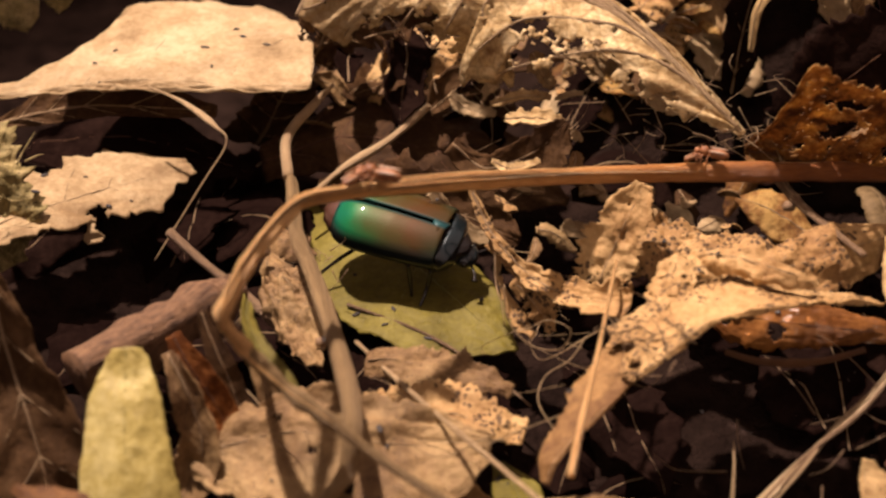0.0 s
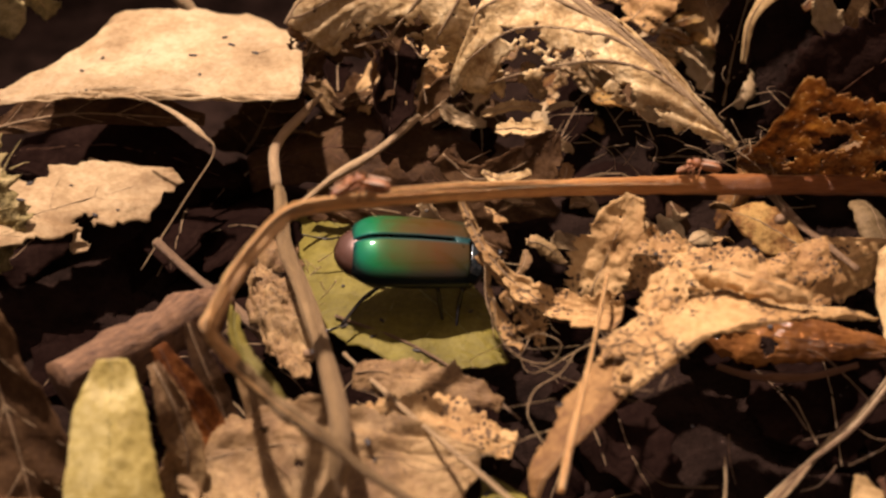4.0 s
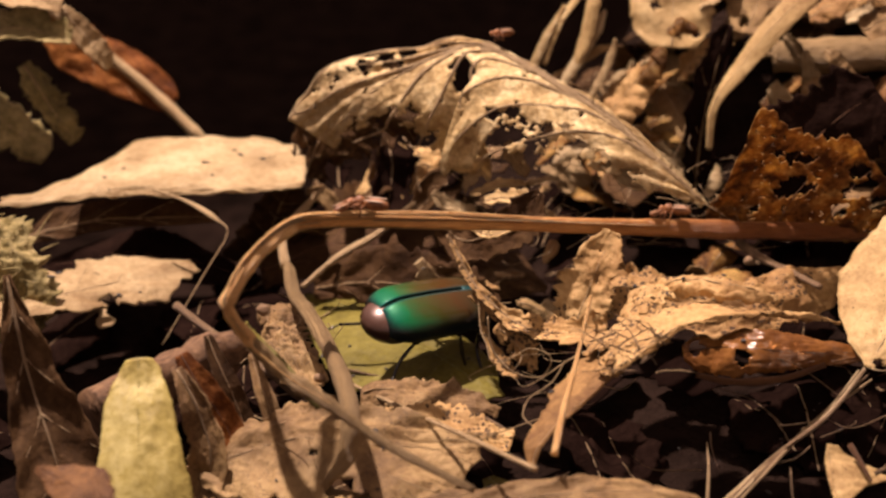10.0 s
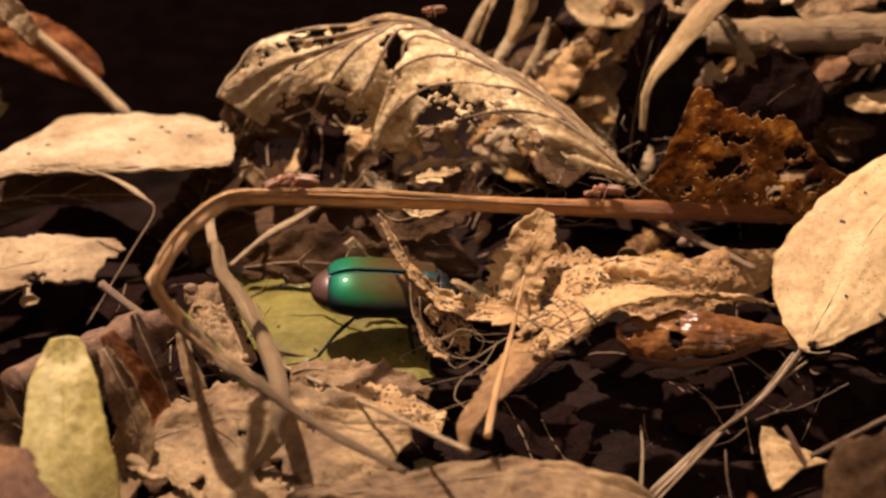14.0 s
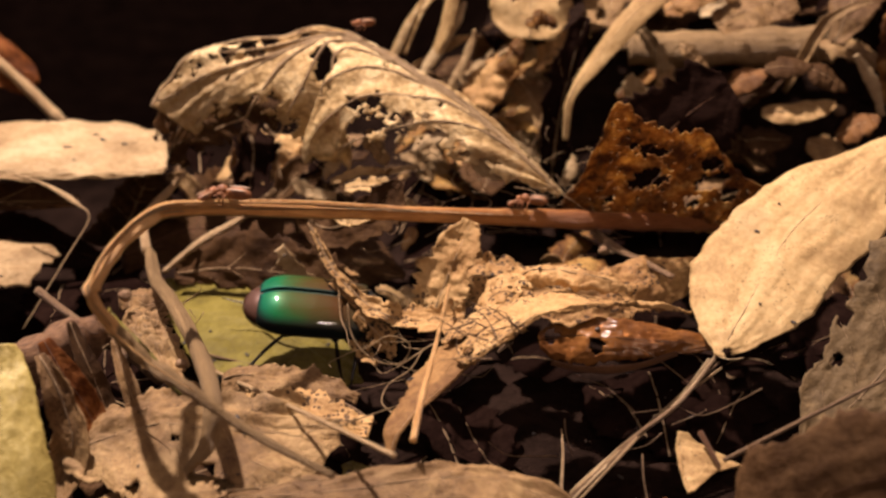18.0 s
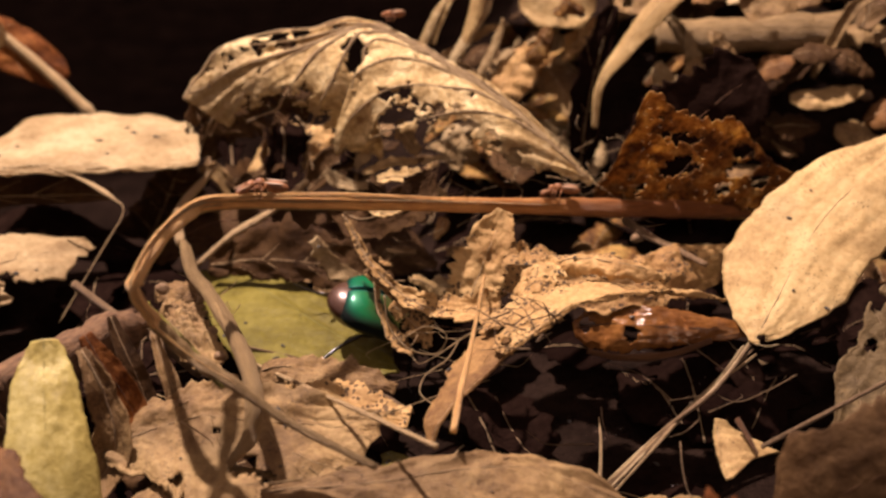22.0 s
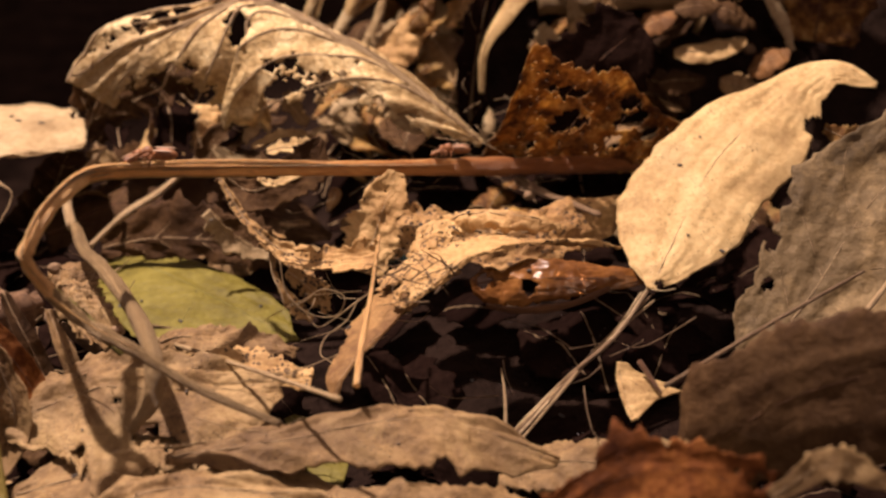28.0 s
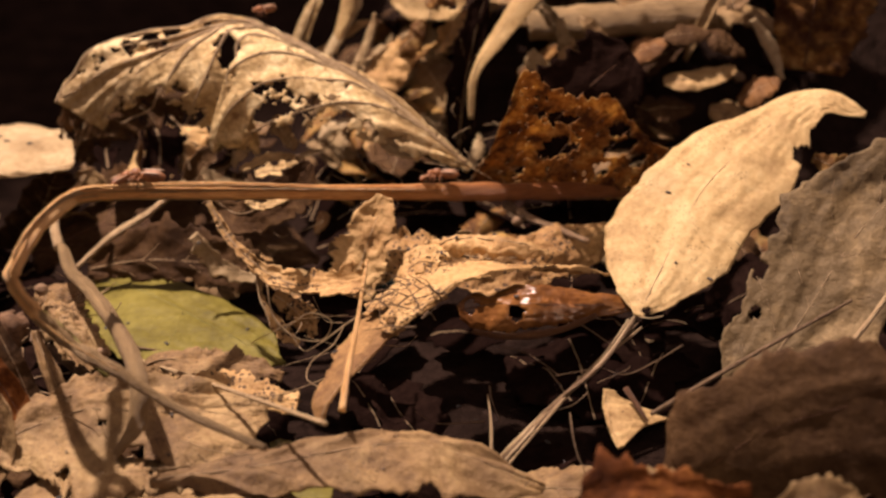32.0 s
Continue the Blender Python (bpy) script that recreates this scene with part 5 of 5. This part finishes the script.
def scatter(n, x0, x1, y0, y1, lift, sizes, kinds, lean, seed, group, keep=None):
    r = random.Random(seed)
    made = 0
    while made < n:
        x, y = r.uniform(x0, x1), r.uniform(y0, y1)
        if keep and not keep(x, y):
            continue
        made += 1
        z = ground_height(x, y) + r.uniform(*lift)
        ln, a, kind = r.uniform(*sizes), r.uniform(0, 2 * math.pi), r.choice(kinds)
        w = ln * r.uniform(0.18, 0.36)
        dz = r.uniform(-1, 1) * lean * ln * 0.5
        d = Vector((math.cos(a), math.sin(a), 0)) * ln * 0.5
        b = r.uniform(0.0, 0.2) * ln
        up = (r.uniform(-1, 1) * lean, r.uniform(-1, 0.5) * lean, 1)
        spine = [(x - d.x, y - d.y, z - dz), (x + r.uniform(-1, 1), y + r.uniform(-1, 1), z + b), (x + d.x, y + d.y, z + dz)]
        leaf("leaf_scrap", spine, [(0, w * 0.3, w * 0.3), (0.3, w, w * r.uniform(0.6, 1)), (0.7, w * r.uniform(0.6, 1), w), (1, 0.4, 0.4)], up, LOOK[kind],
             kind + (" curled scrap of dead leaf" if b > 0.1 * ln else " flat scrap of dead leaf"), curl=r.uniform(-1.1, 1.1), wave=0.06 * ln, rag=r.uniform(0.1, 0.5), rib=0.2, nu=26, nv=12,
             seed=seed + made * 1.7, group=group)


# near-black scraps carry the floor's shade in their colour
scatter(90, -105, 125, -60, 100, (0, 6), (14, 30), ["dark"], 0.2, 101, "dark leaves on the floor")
scatter(20, 6, 40, 108, 130, (1, 10), (8, 16), ["pale", "pale", "buff", "speckled"], 0.9, 109, "curled leaves on the near bank")
scatter(26, 6, 36, 108, 122, (5, 17), (5, 11), ["pale", "speckled", "buff", "rust", "pale"], 0.8, 117, "small curled leaves on the near bank")
scatter(30, -20, 110, 100, 150, (1, 14), (10, 22), ["buff", "brown", "brown", "dark", "rust"], 0.7, 102, "leaves on the bank", lambda x, y: x > 4 + 0.1 * (y - 100))
scatter(34, 10, 150, 130, 230, (1, 10), (16, 34), ["pale", "buff", "grey", "brown"], 0.6, 103, "leaves on the far bank", lambda x, y: x > 0.35 * (y - 110))
scatter(26, -36, 0, 86, 100, (12, 30), (6, 14), ["brown", "brown", "dark", "buff"], 0.9, 116, "scraps inside the curled leaf")
scatter(26, -12, 42, 60, 80, (6, 17), (4, 10), ["pale", "buff", "brown", "speckled"], 0.7, 104, "scraps under the curled leaf")
scatter(14, 40, 95, 70, 105, (2, 14), (8, 18), ["buff", "brown", "rust", "grey"], 0.6, 105, "scraps behind the rust leaf")
scatter(16, -40, 60, -62, -40, (0, 7), (16, 30), ["buff", "brown", "speckled", "grey"], 0.5, 106, "near leaves on the floor")
scatter(14, -40, 20, -28, 8, (3, 9), (8, 18), ["buff", "brown", "speckled"], 0.5, 107, "scraps under the stem")
# all dark here too, so the shade beside the hood is in their colour
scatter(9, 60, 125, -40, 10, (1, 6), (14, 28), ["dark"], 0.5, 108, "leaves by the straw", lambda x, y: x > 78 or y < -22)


# ---- small things ----
def tangle(name, label, count, centre, spread, length, radius, material, seed, droop=0.3):
    """A tangle of fine hairs and fibres as one thing with each fibre a part."""
    r = random.Random(seed)
    t = empty(name, centre)
    tagged(t, label, "fibres")
    for k in range(count):
        p = Vector([c + r.gauss(0, s) for c, s in zip(centre, spread)])
        a, ln = r.uniform(0, 6.283), r.uniform(*length)
        d = Vector((math.cos(a), math.sin(a), r.uniform(-droop, droop) * 1.4)).normalized()
        side = Vector((-d.y, d.x, r.uniform(-0.6, 0.6)))
        bend = r.choice((-1, 1)) * r.uniform(0.15, 0.6) * ln
        pts = [p, p + d * ln * 0.35 + side * bend * 0.6, p + d * ln * 0.7 + side * bend, p + d * ln + side * bend * r.uniform(0.2, 1.3)]
        bm = bmesh.new()
        tube(bm, pts, [(0, radius * r.uniform(0.6, 1.3)), (1, radius * 0.4)], n=14, sides=5, knobs=0.3, seed=seed + k, origin=centre)
        part("fibre", bm, material, t)
    return t


tangle("fibre_tangle", "tangle of fine dry fibres on the crumpled leaf", 12, (22, 17, -8), (4, 8, 1.6), (4, 10), 0.09, STRAW, 201)
tangle("fibre_tangle", "torn brown fibres at the knee of the crumpled leaf", 26, (31, 8, -0.5), (3, 4, 1.0), (3, 8), 0.14, TWIG, 209, 0.6)
tangle("fibre_tangle", "fine dry root hairs along the crumpled leaf strip", 5, (12, 29, -10), (4, 5, 1.4), (4, 9), 0.1, STRAW, 202)
tangle("fibre_tangle", "fine skeleton fibres under the curled leaf", 52, (20, 71, -3), (12, 5, 5), (3, 10), 0.10, VEIN, 203, 0.8)
tangle("fibre_tangle", "fuzzy pale fibres on a crumbly lump of leaf", 40, (-27, 27, -11), (3.5, 6, 1.2), (2, 6), 0.09, VEIN, 208, 0.9)
tangle("fibre_tangle", "short olive moss hairs on a dead leaf", 60, (-84, 41, -7), (5, 3, 5), (2, 6), 0.16, MOSS, 210, 0.9)
tangle("fibre_tangle", "thin dead grass over dark litter", 3, (48, 2, -20), (12, 7, 1.5), (8, 18), 0.16, TWIG, 204)
tangle("fibre_tangle", "thin dry grass among the front leaves", 10, (4, -10, -11), (14, 8, 1.4), (8, 20), 0.13, STRAW, 205)
tangle("fibre_tangle", "fine hairs at the joint of the stem", 22, (43, 72, -2), (4, 4, 3), (4, 12), 0.09, STRAW, 206, 0.7)
tangle("fibre_tangle", "dry grass stalks by the straw bundle", 6, (66, 12, -17), (7, 8, 1.5), (8, 16), 0.15, TWIG, 207)

for k, pts in enumerate((
    [(8, 22, -4), (9, 20, -9), (12.6, 19, -12.5), (17, 20, -13.5), (18.5, 21, -10.5), (15, 21, -9), (12, 21, -11), (10, 23, -13)],
    [(21, 19, -10), (19, 17, -13), (15.6, 15, -15), (15, 10, -15.5), (17, 3, -13.5), (20, -4, -11.5)],
    [(27, 22, -8), (22, 20, -10), (17, 18, -13), (14, 19, -15), (12, 22, -14)],
    [(4.5, 37, -7), (5.5, 32, -11), (7, 28, -12), (8, 24, -13)],
)):
    tagged(stalk("tendril", pts, [(0, 0.16), (0.5, 0.13), (1, 0.08)], STRAW, n=50, sides=6, knobs=0.3, seed=30.0 + k), "curly dry tendril hanging from the crumpled leaf", "tendril")
tagged(stalk("grass_stalk", [(-15, 22, -17.5), (-4, 5, -12.5), (8, -11, -8.5), (21, -28, -4.5)], [(0, 0.35), (1, 0.4)], STRAW, n=40, sides=6, knobs=0.3, seed=35.0),
       "long thin grass stalk across the green leaf", "grass")
tagged(stalk("grass_stalk", [(-20, 40, -23.5), (-6, 34, -23.5), (6, 26, -24.3), (13, 20, -25)], [(0, 0.3), (1, 0.25)], TWIG, n=40, sides=6, knobs=0.3, seed=36.0),
       "thin brown stalk lying on the green leaf", "grass")
tagged(stalk("grass_stalk", [(44.5, 7, -17.5), (45, 0, -19), (45, -9, -24)], [(0, 0.15), (1, 0.35)], STRAW, n=20, sides=6, seed=37.0), "single pale grass blade in the hollow", "grass")
tagged(stalk("twig", [(48, 66, -8), (52, 56, -6.5), (57, 48, -5.5), (62, 41, -5)], [(0, 0.9), (1, 0.5)], TWIG, n=30, knobs=0.3, seed=38.0), "short brown twig over the bulged leaf", "twig")
tagged(stalk("twig", [(103, 11, -3.2), (87, 3, -8.6), (70, -6, -14.6)], [(0, 0.3), (1, 0.42)], TWIG, n=30, knobs=0.3, seed=39.0), "thin brown stalk slanting across a grey leaf", "twig")
tagged(stalk("twig", [(97, 0, -12), (107, 12, -6), (118, 26, 2)], [(0, 0.5), (1, 0.5)], STRAW, n=30, knobs=0.3, seed=40.0), "thin pale stalk on the grey leaf", "twig")


def seed_mesh(r, squash, s):
    bm = bmesh.new()
    bmesh.ops.create_icosphere(bm, subdivisions=3, radius=1.0)
    for v in bm.verts:
        k = 1 + 0.18 * nz(v.co.x * 1.4 + s, v.co.y * 1.4, v.co.z * 1.4) + 0.06 * nz(v.co.x * 5, v.co.y * 5 + s, v.co.z * 5)
        v.co = Vector((v.co.x * r * k, v.co.y * r * k * 0.85, v.co.z * r * k * squash)) * MM
    return bm


for k, (x, y, z, r) in enumerate(((-32, 33, -9.5, 1.3), (96, 120, -2, 1.3), (85, 66, -3, 1.6), (50, 58, -8, 1.1), (-22, 24, -13, 1.2), (-19, 15, -13, 1.0))):
    ob = part("seed", seed_mesh(r, 0.8, k * 3.0), TWIG)
    ob.location = (x * MM, y * MM, z * MM)
    tagged(ob, "small round dry seed among the litter", "seed", "seeds in the litter")

# dark crumbs on the green leaf and the pale leaves
CRUMB, ct, cb = nodes_of("dark_crumb")
cb.inputs["Base Color"].default_value = (0.02, 0.013, 0.009, 1)
cb.inputs["Roughness"].default_value = 0.7
bump(ct, noise_tex(ct, coords(ct)[0], 3000, 3), 0.5, 0.0002, cb)


def drop_on(x, y, top=60.0):
    """The height of the first surface under a point."""
    hit, place, *_ = scene.ray_cast(DEPS, (x * MM, y * MM, top * MM), (0, 0, -1))
    return place.z / MM if hit else ground_height(x, y)


r4 = random.Random(44)
DEPS = bpy.context.evaluated_depsgraph_get()
spots = [(r4.uniform(-22, 2), r4.uniform(24, 52), 0.0) for _ in range(15)] + [(r4.uniform(-80, -36), r4.uniform(68, 98), 40) for _ in range(9)]
spots += [(r4.uniform(-76, -56), r4.uniform(38, 62), -5) for _ in range(6)] + [(r4.uniform(72, 96), r4.uniform(32, 58), 40) for _ in range(7)]
spots += [(r4.uniform(-25, 45), r4.uniform(-32, 4), -2) for _ in range(24)] + [(r4.uniform(28, 64), r4.uniform(20, 44), 30) for _ in range(12)]
shape = [seed_mesh(0.32, 0.6, k * 5.0) for k in range(4)]
crumbs = []
for k, bm in enumerate(shape):
    me = bpy.data.meshes.new("crumb")
    bm.to_mesh(me)
    bm.free()
    me.shade_smooth()
    me.materials.append(CRUMB)
    crumbs.append(me)
wet = [(r4.uniform(42, 60), r4.uniform(28, 34), -8) for _ in range(26)] + [(r4.uniform(41, 58), r4.uniform(54, 62), -4) for _ in range(16)] + [(r4.uniform(52, 66), r4.uniform(6, 18), -12) for _ in range(8)]
wet = [(x, y, drop_on(x, y, top)) for x, y, top in wet]
spots = [(x, y, drop_on(x, y, top)) for x, y, top in spots]
for k, (x, y, z) in enumerate(spots):
    ob = new("crumb", crumbs[k % 4])
    s = r4.uniform(0.5, 1.6)
    ob.scale = (s * r4.uniform(0.8, 2.2), s, s * 0.7)
    ob.rotation_euler[2] = r4.uniform(0, 6.28)
    ob.location = (x * MM, y * MM, (z + 0.15) * MM)
    tagged(ob, "tiny dark crumb of dirt on a leaf", "crumb", "crumbs on the leaves")

# water drops on the wet leaf and at the joint of the stem
WATER, _, wb = nodes_of("water")
wb.inputs["Base Color"].default_value = (1, 1, 1, 1)
wb.inputs["Roughness"].default_value = 0.03
wb.inputs["IOR"].default_value = 1.33
wb.inputs["Transmission Weight"].default_value = 1.0
drop = bpy.data.meshes.new("water_drop")
bm = seed_mesh(0.6, 0.7, 2.0)
bm.to_mesh(drop)
bm.free()
drop.shade_smooth()
drop.materials.append(WATER)
for k, (x, y, z) in enumerate(wet):
    ob = new("water_drop", drop)
    s = r4.uniform(0.4, 1.2)
    ob.scale = (s, s, s)
    ob.location = (x * MM, y * MM, (z + 0.2 * s) * MM)
    ob.visible_shadow = False
    tagged(ob, "small clear water drop on wet leaf", "water drop", "water drops on wet leaves")


# ---- small reddish insects sitting on the litter ----
MITE, mt, mb = nodes_of("orange_brown_husk")
mco, _ = coords(mt)
mt.links.new(ramp(mt, noise_tex(mt, mco, 900, 3), [(0.35, (0.12, 0.040, 0.012)), (0.65, (0.28, 0.11, 0.036))]), mb.inputs["Base Color"])
mb.inputs["Roughness"].default_value = 0.6
WING, _, gb = nodes_of("pale_wing")
gb.inputs["Base Color"].default_value = (0.22, 0.13, 0.07, 1)
gb.inputs["Roughness"].default_value = 0.5


def midge(at, turn, size):
    t = empty("small_insect", (0, 0, 0))
    tagged(t, "tiny orange-brown insect with pale folded wings", "insect", "small insects on the litter")
    for name, c, rr, m in (("abdomen", (-1.2, 0, 0.9), (1.7, 0.75, 0.75), MITE), ("thorax", (0.8, 0, 1.1), (0.8, 0.7, 0.75), MITE), ("head", (1.9, 0, 1.0), (0.5, 0.55, 0.5), MITE)):
        bm = bmesh.new()
        ellipsoid(bm, c, rr, 8, 12)
        part(name, bm, m, t)
    for s in (1, -1):
        bm = bmesh.new()
        ellipsoid(bm, (-1.2, 0.55 * s, 1.55), (1.5, 0.22, 0.1), 6, 12)
        part("wing", bm, WING, t)
        for q in (-0.2, 0.7, 1.4):
            bm = bmesh.new()
            tube(bm, [(q, 0.4 * s, 0.8), (q + 0.2, 1.5 * s, 1.1), (q + 0.3, 2.2 * s, 0.0)], [(0, 0.12), (1, 0.08)], n=8, sides=5)
            part("leg", bm, MITE, t)
    t.location = [c * MM for c in at]
    t.rotation_euler[2] = radians(turn)
    t.scale = (size, size, size)
    return t


midge((36.6, 55.4, 1.3), 170, 1.1)
midge((34, 53.5, 1.9), 40, 0.6)
midge((-10.3, 16, 16.4), 170, 1.35)
midge((-13, 13.6, 17.2), 60, 1.0)
midge((3, 86.5, 23), 200, 0.9)


# ---- the crawl ----
CRAWL = [
    (0.0, -26, 52.2, -11), (1.0, -25.6, 50.5, -7), (2.0, -25, 48.6, -2.5), (3.0, -23.2, 45.5, 6), (4.0, -21.2, 42.5, 14), (5.5, -20, 40.5, 19), (7.0, -18.4, 39.5, 24),
    (8.0, -19, 37.4, 31), (9.0, -17, 35.6, 36), (10.0, -16, 34.6, 40), (11.0, -15.8, 36, 34), (12.0, -15.2, 39, 24), (13.0, -14.4, 41.5, 15.6), (15.0, -13.6, 41, 10),
    (17.0, -13.5, 39, 6), (19.0, -12.4, 37.8, 4), (20.0, -12, 38, 5), (20.5, -11, 39, 8), (21.0, -9.6, 41, 10), (21.5, -8.2, 41.5, 10), (22.0, -5.6, 41, 8),
    (22.5, -3.2, 39.5, 5), (23.0, -1, 39.5, 3), (23.5, 5.5, 43, 6), (24.0, 12, 49, 28), (25.0, 14, 56, 48), (26.0, 14, 62, 60), (27.0, 15, 66, 62), (32.0, 15.2, 66, 62),
]


def motions():
    rows = []
    for t, x, y, turn in CRAWL:
        a = radians(turn)
        dive = min(max((t - 20.3) / 2.7, 0), 1)
        sunk = min(max((t - 23.1) / 1.7, 0), 1)
        nose = 5 + 24 * dive * (1 - sunk)
        reach, drop = 14 * math.cos(radians(nose)), 14 * math.sin(radians(nose)) - 1.2
        rows.append((t, pose((x + reach * math.cos(a)) * MM, (y + reach * math.sin(a)) * MM, (-16.8 - drop - 1.5 * dive - 19 * sunk) * MM, 16, nose, turn)))
    BEETLE.scale = (1.06, 0.98, 0.97)
    walk(BEETLE, rows)
    # the strip of leaf springs aside as the beetle slips under it
    lie, sprung = pose(-1.5 * MM, 44 * MM, 1 * MM), pose(-4.5 * MM, 44 * MM, 3.2 * MM)
    walk(STRIP, [(0.0, lie), (23.0, lie), (23.5, sprung), (32.0, sprung)])


motions()
